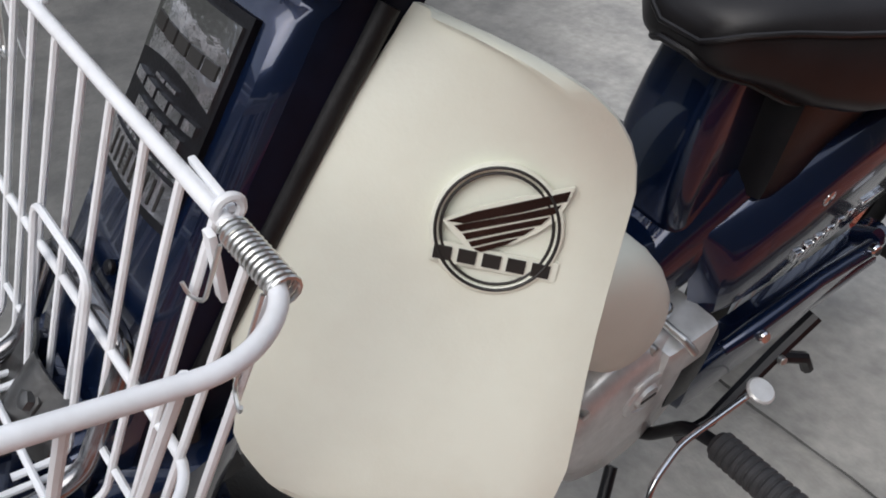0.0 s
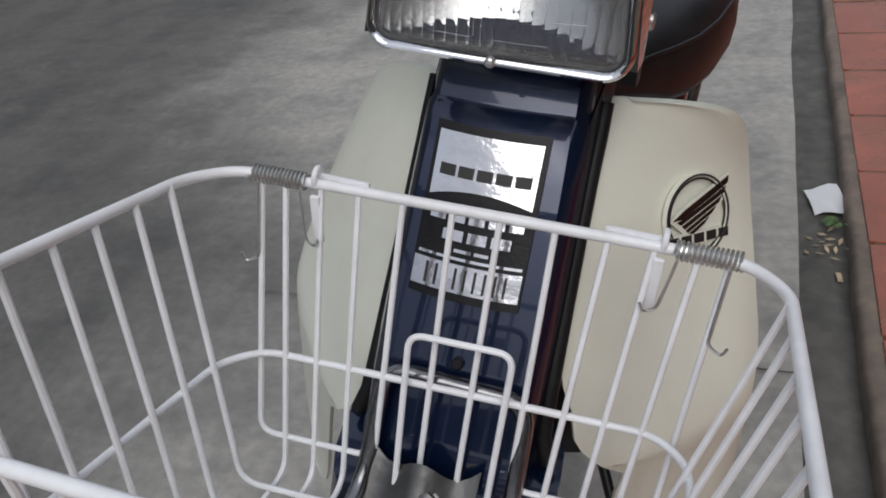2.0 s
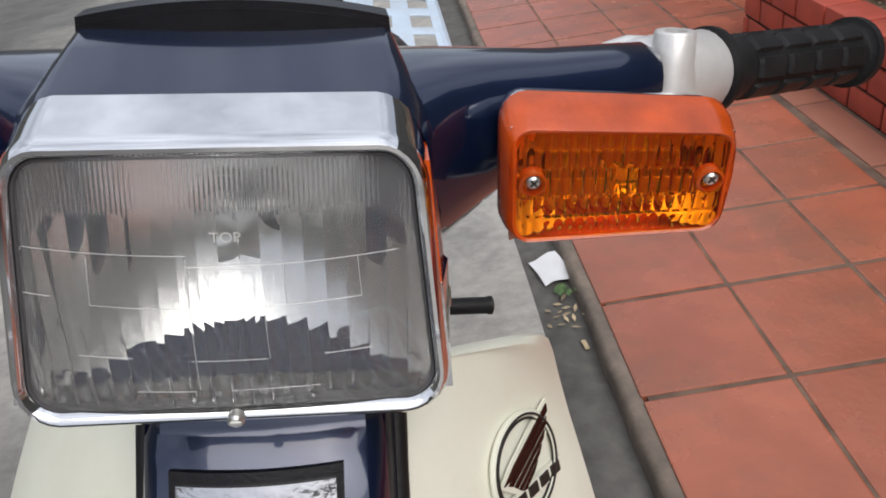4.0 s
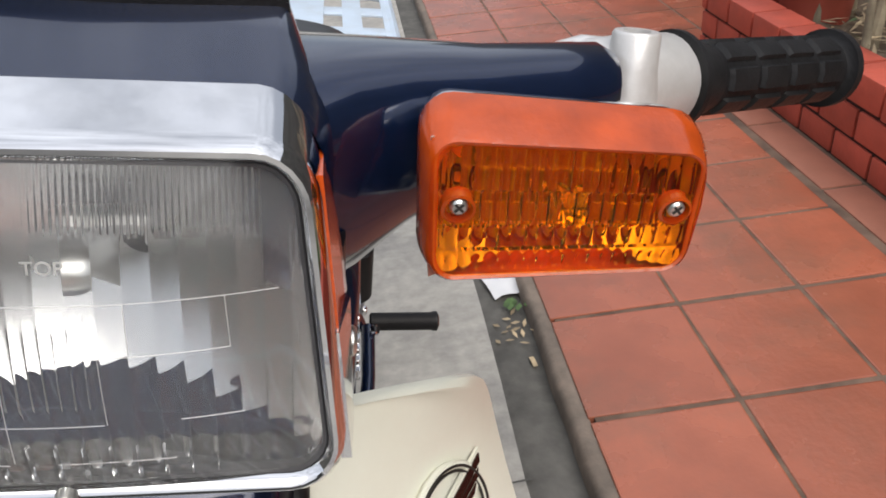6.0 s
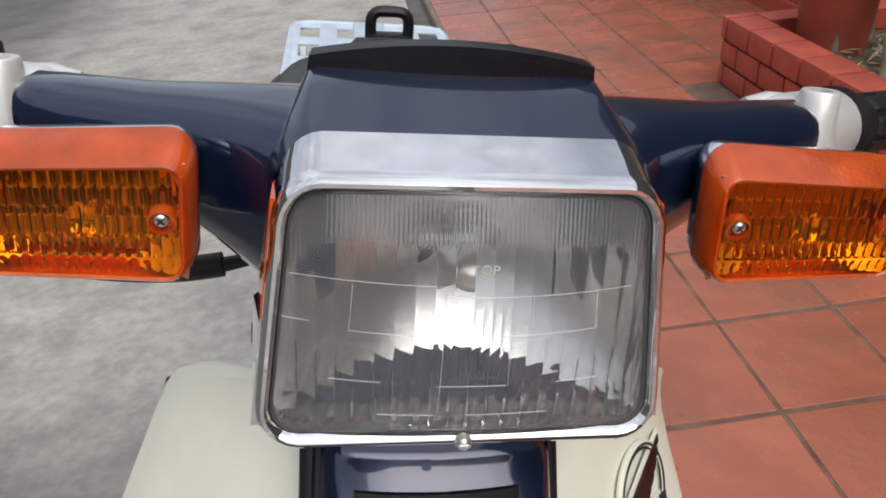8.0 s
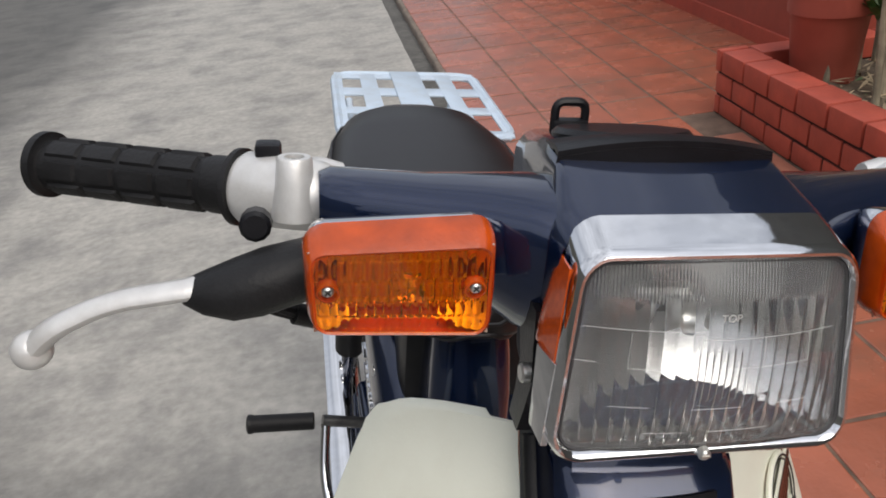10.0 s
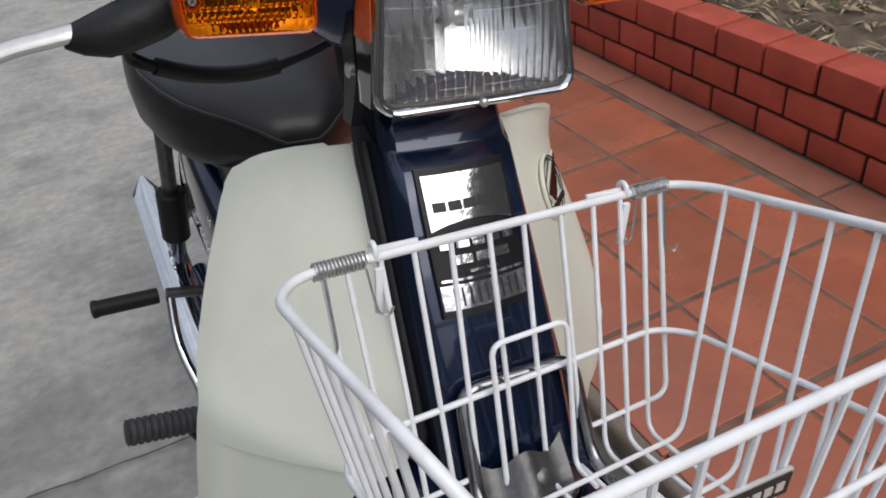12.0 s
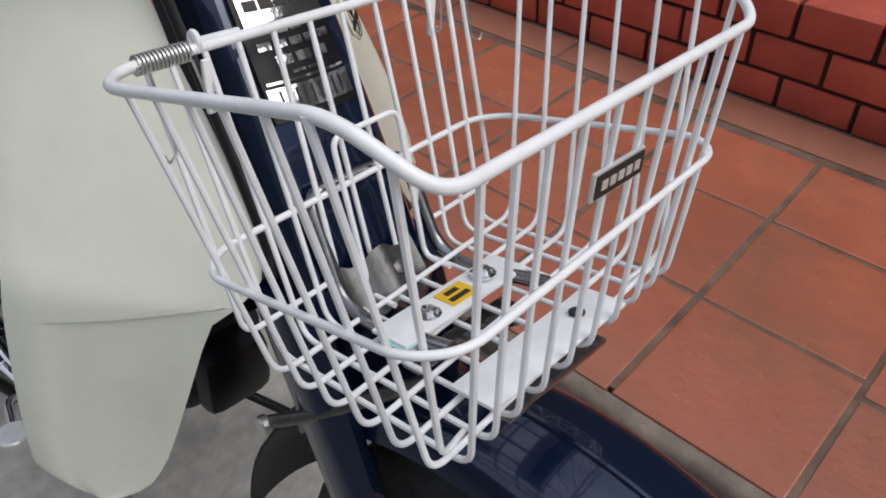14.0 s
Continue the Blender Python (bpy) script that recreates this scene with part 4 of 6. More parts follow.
def grip(s):
    a, b = Vector((s * 0.174, 0.134, 0.8925)), Vector((s * 0.336, 0.213, 0.8805))
    far = 0.011 if s < 0 else 0.0
    way = (b - a).normalized()
    p = lambda d: a + way * d
    bm = bmesh.new()
    lathe(bm, a, way, [(-0.014, 0.012), (-0.010, 0.0165), (-0.002, 0.0190), (0.010, 0.0198), (0.039, 0.0202), (0.0425, 0.018)], 28)
    clamp = part("lever_clamp", bm, SILVER, bike, "silver painted lever clamp")
    bm = bmesh.new()
    lathe(bm, (s * 0.184, 0.124, 0.8930), (0, 0.12, 1), [(-0.008, 0.0125), (0.0, 0.0118), (0.010, 0.0100), (0.0235, 0.0092), (0.0245, 0.0084), (0.0245, 0.0052), (0.018, 0.005)], 24)
    post = part("mirror_boss", bm, SILVER, clamp, "silver threaded mirror boss")
    bm = bmesh.new()
    disc(bm, (s * 0.184, 0.1265, 0.9130), (0, 0.12, 1), 0.0050, 0.004, 16)
    part("boss_hole", bm, INK, post)
    bm = bmesh.new()
    tube(bm, [(s * 0.158, 0.146, 0.898), (s * 0.168, 0.145, 0.898), (s * 0.182, 0.143, 0.895)], [0.008, 0.012, 0.015], 14)
    part("clamp_web", bm, SILVER, clamp)
    bm = bmesh.new()
    prof = [(0.0425, 0.012), (0.0426, 0.0215), (0.0455, 0.0215), (0.047, 0.0165), (0.060, 0.0162), (0.062, 0.0155)]
    prof += [(0.064, 0.0148), (0.157 + far, 0.0148), (0.158 + far, 0.0163), (0.1585 + far, 0.0195), (0.1635 + far, 0.0195), (0.1655 + far, 0.0150)]
    lathe(bm, a, way, prof, 28)
    g = part("grip", bm, RUBBER, bike, "black moulded rubber handlebar grip")
    # rows of raised cushions round the rubber
    u = Vector((0, 0, 1)).cross(way).normalized()
    v = way.cross(u)
    for k in range(4):
        for j in range(7):
            mid, d0, d1 = 2 * math.pi * j / 7 + 0.2, 0.0655 + (0.0225 + far / 4) * k, 0.0655 + (0.0225 + far / 4) * (k + 1) - 0.0030
            bm = bmesh.new()
            rows = []
            for d, lift in ((d0, 0.0), (d0 + 0.0015, 0.0019), (d1 - 0.0015, 0.0019), (d1, 0.0)):
                row = []
                for q, low in ((-0.36, 0.0), (-0.29, 1.0), (0.0, 1.0), (0.29, 1.0), (0.36, 0.0)):
                    row.append(p(d) + (u * math.cos(mid + q) + v * math.sin(mid + q)) * (0.0149 + lift * low))
                rows.append(row)
            sheet(bm, rows, 0.0012)
            part("cushion", bm, RUBBER, g)
    return clamp


def brake_lever():
    bm = bmesh.new()
    pts = fillet([(-0.205, 0.100, 0.868), (-0.228, 0.085, 0.866), (-0.272, 0.088, 0.858), (-0.300, 0.086, 0.845), (-0.312, 0.089, 0.831)], 0.03, 6)
    n = len(pts)
    tube(bm, pts, [0.0088 - 0.0018 * math.sin(math.pi * k / (n - 1)) for k in range(n)], 12, flat=0.7)
    bmesh.ops.create_icosphere(bm, subdivisions=3, radius=0.0100, matrix=Matrix.Translation(pts[-1]))
    lever = part("brake_lever", bm, SILVER, bike, "curved silver brake lever with ball end")
    bm = bmesh.new()
    rings = []
    for x, y, z, ry, rz in ((-0.150, 0.092, 0.878, 0.013, 0.013), (-0.166, 0.090, 0.877, 0.016, 0.014), (-0.180, 0.088, 0.873, 0.019, 0.018), (-0.200, 0.086, 0.868, 0.020, 0.019), (-0.214, 0.086, 0.864, 0.019, 0.017), (-0.228, 0.087, 0.862, 0.014, 0.012), (-0.238, 0.088, 0.862, 0.007, 0.007)):
        rings.append(ellipse_ring((y, z), 0.9 * ry, 0.85 * rz, 0.85 * rz, x, 18, 2.2))
    skin(bm, rings)
    part("lever_boot", bm, RUBBER, lever, "black rubber boot over the lever pivot")
    bm = bmesh.new()
    lathe(bm, (-0.203, 0.108, 0.890), (0, -1, 0.2), [(0, 0.008), (0.010, 0.008), (0.012, 0.006)], 12)
    part("pivot_bolt", bm, PLASTIC, lever)
    bm = bmesh.new()
    block(bm, (-0.198, 0.150, 0.910), (0.014, 0.012, 0.014), 0.003)
    part("switch", bm, PLASTIC, bike, "black plastic handlebar switch")
    run = [(-0.186, 0.115, 0.831), (-0.166, 0.120, 0.822), (-0.145, 0.124, 0.817), (-0.120, 0.127, 0.815), (-0.100, 0.128, 0.818)]
    for dz, r in ((0.0, 0.0034), (-0.005, 0.0022)):
        bm = bmesh.new()
        pts = [(-0.200, 0.092, 0.860), (-0.204, 0.112, 0.842 + dz)] + [(x, y, z + dz * 0.5) for x, y, z in run] + [(-0.075, 0.124, 0.826), (-0.050, 0.116, 0.842)]
        tube(bm, fillet(pts, 0.012, 4), r, 8)
        part("cable", bm, RUBBER, bike, "black sheathed control cable")
    bm = bmesh.new()
    tube(bm, fillet(run, 0.02, 4), 0.0062, 12)
    part("cable_sleeve", bm, RUBBER, bike, "thick black sleeve round the control cables")


def front_column():
    """The navy column under the headlight with its raised panel."""
    bm = bmesh.new()
    rows = []
    levels = [(0.840, 0.047, 0.026), (0.81, 0.050, 0.010), (0.795, 0.0515, 0.006), (0.776, 0.053, 0.006), (0.7725, 0.053, 0.006), (0.769, 0.053, 0.0), (0.74, 0.0545, 0), (0.70, 0.056, 0), (0.66, 0.0575, 0), (0.62, 0.058, 0), (0.58, 0.058, 0.002), (0.54, 0.056, 0.01), (0.50, 0.052, 0.03), (0.46, 0.047, 0.06)]
    for z, hw, back in levels:
        f = cover_y(z) + back
        rows.append([(-hw - 0.004, f + 0.075, z + 0.03), (-hw - 0.002, f + 0.054, z + 0.022), (-hw, f + 0.032, z + 0.010), (-hw * 0.965, f + 0.014, z), (-hw * 0.89, f + 0.0055, z), (-hw * 0.81, f + 0.0005, z), (-hw * 0.4, f - 0.001, z), (0, f - 0.002, z),
                     (hw * 0.4, f - 0.001, z), (hw * 0.81, f + 0.0005, z), (hw * 0.89, f + 0.0055, z), (hw * 0.965, f + 0.014, z), (hw, f + 0.032, z + 0.010), (hw + 0.002, f + 0.054, z + 0.022), (hw + 0.004, f + 0.075, z + 0.03)])
    sheet(bm, rows, 0.003, push=(0, -1, 0.3))
    table = [(z, hw) for z, hw, _ in levels]
    # faces beyond the front bevel take a darker, duller navy
    for f in bm.faces:
        c = f.calc_center_median()
        if abs(c.x) > 0.95 * lerp_rows(table, c.z)[0]:
            f.material_index = 1
    col = part("front_column", bm, NAVY, bike, "glossy navy front column with a raised panel and dark sides", extra=(SATIN,))
    for s in (-1, 1):
        bm = bmesh.new()
        pts = [(s * (lerp_rows(SHIELD, z)[0] - 0.003), shield_y(lerp_rows(SHIELD, z)[0], z) - 0.003, z) for z in (0.771 - 0.018 * k for k in range(12))]
        tube(bm, pts, 0.0058, 12)
        part("edge_strip", bm, RUBBER, col, "black rubber edging between column and leg shield")

    def plate(name, x0, x1, z0, z1, lift, thick, mat, arch=0.0, label=""):
        bm = bmesh.new()
        rows = []
        for j in range(5):
            t = j / 4
            row = []
            for i in range(13):
                u = i / 12
                zb = z0 + arch * (1 - (2 * u - 1) ** 2)
                z = zb + (z1 - zb) * t
                x = x0 + (x1 - x0) * u
                row.append((x, cover_y(z) - lift + 0.003 * ((x + 0.002) / 0.035) ** 2, z))
            rows.append(row)
        sheet(bm, rows, thick, push=(0, -1, 0.62))
        return part(name, bm, mat, col, label)

    plate("emblem_back", -0.0375, 0.0335, 0.6760, 0.7675, 0.0075, 0.012, PLASTIC, label="black emblem plate")
    plate("emblem_top", -0.0345, 0.0305, 0.7295, 0.7635, 0.0092, 0.0030, EMBLEM, 0.005, "mirror chrome emblem plate with five dark marks")
    plate("emblem_foot", -0.0365, 0.0325, 0.6815, 0.6965, 0.0092, 0.0030, EMBLEM, label="mirror chrome emblem plate")
    plate("emblem_line", -0.0345, 0.0315, 0.6985, 0.7000, 0.0090, 0.0025, CHROME)
    for k in range(5):
        x = -0.0302 + k * 0.0119
        plate("emblem_mark", x, x + 0.0098, 0.7412, 0.7472, 0.0100, 0.0020, INK)
    for x0, x1, z0, z1 in ((-0.013, -0.004, 0.7262, 0.7282), (-0.002, 0.007, 0.7265, 0.7285), (-0.031, -0.021, 0.7175, 0.7235), (-0.0185, -0.0085, 0.7175, 0.7235), (-0.006, 0.004, 0.7175, 0.7235), (0.0065, 0.0165, 0.7175, 0.7235), (0.019, 0.028, 0.7175, 0.7235),
                           (-0.021, -0.008, 0.7075, 0.7150), (-0.005, 0.007, 0.7075, 0.7150), (0.010, 0.022, 0.7075, 0.7150), (-0.012, -0.001, 0.7025, 0.7048), (0.001, 0.010, 0.7025, 0.7048)):
        plate("emblem_bar", x0, x1, z0 + 0.12 * (z1 - z0), z1 - 0.12 * (z1 - z0), 0.0094, 0.0030, EMBLEM)
    for k in range(9):
        x = -0.028 + k * 0.0063
        plate("emblem_groove", x, x + 0.0016, 0.6835, 0.6948, 0.0097, 0.0010, INK)
    bm = bmesh.new()
    disc(bm, (0.003, cover_y(0.642) - 0.004, 0.642), (0, 1, -0.62), 0.004, 0.004, 14, 0.001)
    part("screw", bm, PLASTIC, col)


SHIELD = [(0.7705, 0.0585, 0.074), (0.7700, 0.0585, 0.095), (0.7685, 0.0585, 0.113), (0.7650, 0.0585, 0.1265), (0.759, 0.059, 0.1355), (0.7495, 0.059, 0.1420), (0.7315, 0.059, 0.1488), (0.715, 0.0595, 0.1535), (0.692, 0.060, 0.1602), (0.663, 0.061, 0.1700),
          (0.62, 0.0625, 0.1836), (0.592, 0.064, 0.1925), (0.575, 0.069, 0.1955), (0.56, 0.082, 0.1970), (0.545, 0.097, 0.1985), (0.535, 0.1040, 0.1998), (0.52, 0.1085, 0.2015), (0.50, 0.1130, 0.2038), (0.45, 0.1240, 0.2085), (0.41, 0.1330, 0.2115), (0.37, 0.1430, 0.2140), (0.345, 0.153, 0.2140), (0.332, 0.162, 0.2100), (0.322, 0.173, 0.2010), (0.317, 0.182, 0.1920)]
SWEEP = [(0.77, -0.008), (0.70, -0.012), (0.66, -0.018), (0.61, -0.018), (0.575, -0.011), (0.54, -0.004), (0.50, 0.003), (0.44, 0.007), (0.30, 0.008)]


def leg_shield(s):
    bm = bmesh.new()
    rows = []
    zs = [0.7705, 0.7700, 0.7692, 0.768, 0.766, 0.763, 0.759, 0.754, 0.748, 0.742, 0.734, 0.723] + [0.71 - 0.02 * k for k in range(7)] + [0.578, 0.567, 0.556, 0.548, 0.5415, 0.5372, 0.5362, 0.532, 0.52] + [0.50 - 0.02 * k for k in range(8)] + [0.345, 0.338, 0.332, 0.327, 0.322, 0.317]
    for level in zs:
        row = []
        near = max(0.0, 1 - abs(level - 0.5366) / 0.10)
        for i in range(19):
            u = i / 18
            z = level + (0.42 - u) * 0.040 * near
            a, b = lerp_rows(SHIELD, z)
            if s > 0:
                a += 0.013 * max(0.0, min(1.0, (0.625 - z) / 0.03)) * max(0.0, min(1.0, (z - 0.50) / 0.03))
            if s < 0:
                b -= 0.004 * max(0.0, 1 - abs(z - 0.61) / 0.08)
            x = a + (b - a) * u
            step = 0.005 if level < 0.5366 else 0.0
            y = shield_y(x, z) + step * min(1, max(0, (u - 0.06) * 8)) * min(1, max(0, (0.85 - u) * 8))
            upright = max(0.0, min(1.0, (level - 0.70) / 0.07)) ** 2
            y -= 0.0095 * math.sin(math.pi * u) * (1 - upright)
            edge = max(0.0, (u - 0.9) / 0.1)
            y += 0.007 * edge * edge
            if s > 0:
                y += lerp_rows(SWEEP, z)[0] * max(0.0, (u - 0.45) / 0.55) ** 1.5 + upright * (0.009 - 0.81 * (x - 0.057))
            else:
                # this side is swept further back, with a lower shoulder
                high = max(0.0, min(1.0, (level - 0.62) / 0.12))
                drop = (0.008 + 0.024 * max(0.0, min(1.0, (x - 0.06) / 0.07))) * high
                y, z = y - 0.71 * drop + 0.016 * u * (1 - high) + 0.021 * high, z - drop
            row.append((s * x, y, z))
        rows.append(row)
    sheet(bm, rows, 0.0035, push=(s * 0.6, -1, 0.3))
    sh = part("leg_shield", bm, CREAM, bike, "cream plastic leg shield")
    return sh


def wing_badge(parent):
    """A round winged badge on the shield, in plain shapes."""
    c = Vector((0.1242, shield_y(0.1242, 0.6909) - 0.0083, 0.6909))
    n = Vector((1.1, -1, 0.62)).normalized()
    ex = Vector((1, 1.1, 0)).normalized()
    ex = (ex - n * ex.dot(n)).normalized()
    # turn so that the badge stands upright on the sloping shield
    ey = n.cross(ex)
    if ey.z < 0:
        ey = -ey
    c -= n * -0.0035
    P = lambda u, v, h=0.0: c + (ex * u * 0.90 + ey * (v + 0.0022) * 0.95) + n * h
    R = 0.0305

    def ring(name, r, w, h, mat):
        bm = bmesh.new()
        tube(bm, [P(r * math.cos(a), r * math.sin(a), h) for a in (2 * math.pi * k / 56 for k in range(56))], w, 8, True)
        part(name, bm, mat, parent)

    ring("badge_ring", R, 0.0021, 0.0005, CREAM)
    ring("badge_ring", R - 0.0004, 0.0008, 0.0022, INK)
    ring("badge_ring", R - 0.0032, 0.0007, 0.0014, INK)

    def blade(name, outline, h, mat, turn=0.0):
        bm = bmesh.new()
        ct, sn = math.cos(radians(turn)), math.sin(radians(turn))
        outline = [(u * ct - v * sn, u * sn + v * ct) for u, v in outline]
        top = [bm.verts.new(P(u, v, h)) for u, v in outline]
        low = [bm.verts.new(P(u, v, 0)) for u, v in outline]
        bm.faces.new(top)
        k = len(outline)
        for i in range(k):
            bm.faces.new((top[i], top[(i + 1) % k], low[(i + 1) % k], low[i]))
        part(name, bm, mat, parent, smooth=False)

    blade("wing_back", [(-0.0265, 0.0045), (-0.012, 0.0105), (0.012, 0.0165), (0.036, 0.0215), (0.0345, 0.0165), (0.029, 0.006), (0.0195, -0.001), (0.008, -0.0065), (-0.001, -0.0085), (-0.0125, -0.0115)], 0.0018, CREAM, 5)
    feathers = [((-0.024, 0.0045), (-0.011, 0.0090), (0.034, 0.0195), (0.0325, 0.0150), (0.012, 0.0095), (-0.016, 0.0035)), ((-0.0205, 0.0022), (0.010, 0.0082), (0.030, 0.0130), (0.0275, 0.0090), (0.010, 0.0052), (-0.0175, -0.0005)),
                ((-0.0165, -0.0017), (0.008, 0.0035), (0.025, 0.0072), (0.021, 0.0035), (0.008, 0.0008), (-0.0145, -0.0045)), ((-0.0135, -0.0057), (0.006, -0.0010), (0.018, 0.0018), (0.013, -0.0018), (0.005, -0.0035), (-0.0120, -0.0080)),
                ((-0.0110, -0.0090), (0.003, -0.0052), (0.010, -0.0035), (0.004, -0.0070), (-0.0075, -0.0105))]
    for f in feathers:
        blade("feather", f, 0.0026, BROWNFOIL, 5)
    blade("name_band", [(-0.0305, -0.0105), (0.0335, -0.0105), (0.0335, -0.0205), (-0.0305, -0.0205)], 0.0016, CREAM, -5)
    for k in range(5):
        u = -0.0285 + k * 0.0123
        blade("name_bar", [(u, -0.0122), (u + 0.0090, -0.0122), (u + 0.0090, -0.0188), (u, -0.0188)], 0.0026, INK, -5)


def wheel(c, r, name="wheel"):
    c = Vector(c)
    bm = bmesh.new()
    prof = []
    for k in range(13):
        a = math.pi * k / 12
        prof.append((-0.030 * math.cos(a), r - 0.042 + 0.042 * math.sin(a) ** 0.8))
    lathe(bm, c, (1, 0, 0), prof, 56, (False, False))
    w = part(name, bm, TYRE, bike, "spoked wheel with black road tyre")
    bm = bmesh.new()
    tube(bm, [c + Vector((0, math.cos(a), math.sin(a))) * (r - 0.05) for a in (2 * math.pi * k / 56 for k in range(56))], 0.017, 8, True, flat=0.5)
    part("rim", bm, CHROME, w)
    bm = bmesh.new()
    lathe(bm, c, (1, 0, 0), [(-0.045, 0.02), (-0.04, 0.055), (0.02, 0.06), (0.03, 0.03), (0.045, 0.02)], 28)
    part("hub", bm, ALLOY, w)
    for k in range(28):
        a = 2 * math.pi * k / 28
        b = a + (0.25 if k % 2 else -0.25)
        sx = 0.02 if k % 4 < 2 else -0.02
        bm = bmesh.new()
        tube(bm, [c + Vector((sx, 0.05 * math.cos(b), 0.05 * math.sin(b))), c + Vector((0, (r - 0.05) * math.cos(a), (r - 0.05) * math.sin(a)))], 0.0013, 5)
        part("spoke", bm, STEEL, w)
    return w


def fender(c, r, a0, a1, hw, name, label, drop=0.05, slope=0.0):
    """A domed mudguard round the wheel's centre from angle a0 to a1 (degrees, from the front, over the top)."""
    bm = bmesh.new()
    rows = []
    for k in range(33):
        a = radians(a0 + (a1 - a0) * k / 32)
        row = []
        for i in range(13):
            u = i / 6 - 1
            rr = r - slope * abs(u) - drop * abs(u) ** (2.6 if slope == 0 else 5)
            half = hw * (1 - 0.1 * max(0.0, min(1.0, (math.degrees(a) - 92) / 40)))
            row.append((c[0] + half * math.sin(u * 1.35) / math.sin(1.35), c[1] - rr * math.cos(a), c[2] + rr * math.sin(a)))
        rows.append(row)
    sheet(bm, rows, 0.002)
    return part(name, bm, NAVY, bike, label)


def front_end():
    c = (0, -0.285, 0.185)
    wheel(c, 0.272, "front_wheel")
    f = fender(c, 0.348, 28, 138, 0.057, "front_mudguard", "glossy navy front mudguard with a centre ridge", 0.024, 0.011)
    bm = bmesh.new()
    tube(bm, [(0, c[1] - 0.3478 * math.cos(radians(a)), c[2] + 0.3478 * math.sin(radians(a))) for a in range(40, 112, 4)], 0.003, 8)
    part("mudguard_ridge", bm, NAVY, f)
    # made-up black sheet in place of the mudguard's dark rear end
    bm = bmesh.new()
    sheet(bm, [[(0.055 * u, c[1] - (0.338 - 0.012 * u * u) * math.cos(radians(a)), c[2] + (0.338 - 0.012 * u * u) * math.sin(radians(a))) for u in (i / 4 - 1 for i in range(9))] for a in range(136, 180, 6)], 0.003)
    part("dark_guard_end", bm, RUBBER, f, "black sheet added for the dark rear end of the mudguard")
    for s in (-1, 1):
        bm = bmesh.new()
        rings = []
        for t in (k / 10 for k in range(11)):
            y, z = -0.055 + (-0.245 + 0.055) * t, 0.56 + (0.16 - 0.56) * t
            rings.append([(s * 0.058 + dx * (0.020 - 0.006 * t), y + dy * (0.046 - 0.014 * t), z + dy * 0.01) for dx, dy in ((math.cos(a), math.sin(a)) for a in (2 * math.pi * k / 14 for k in range(14)))])
        skin(bm, rings)
        part("fork_leg", bm, NAVY, bike, "navy pressed-steel fork leg")
        bm = bmesh.new()
        tube(bm, [(s * 0.060, -0.205, 0.20), (s * 0.060, -0.285, 0.185)], 0.012, 10)
        part("fork_link", bm, NAVY, bike)
    bm = bmesh.new()
    block(bm, (0, -0.06, 0.53), (0.10, 0.10, 0.09), 0.02)
    part("fork_crown", bm, NAVY, bike)
    bm = bmesh.new()
    tube(bm, [(0, 0.105, 0.85), (0, -0.005, 0.56)], 0.03, 14)
    part("steering_neck", bm, PLASTIC, bike)
    bm = bmesh.new()
    rows = []
    for j in range(10):
        z = 0.600 - 0.0145 * j
        rows.append([((0.122 + 0.03 * max(0.0, 0.5 - z)) * u, 0.030 + 0.035 * u * u + 0.05 * max(0.0, z - 0.5) / 0.1, z) for u in (i / 6 - 1 for i in range(13))])
    sheet(bm, rows, 0.003, push=(0, -1, 0))
    part("inner_shroud", bm, PLASTIC, bike, "black inner panel between the leg shields")
    for s in (-1, 1):
        bm = bmesh.new()
        disc(bm, (s * 0.073, 0.043, 0.838), (1, 0, 0), 0.005, 0.010, 12, 0.001)
        part("housing_bolt", bm, STEEL, bike)


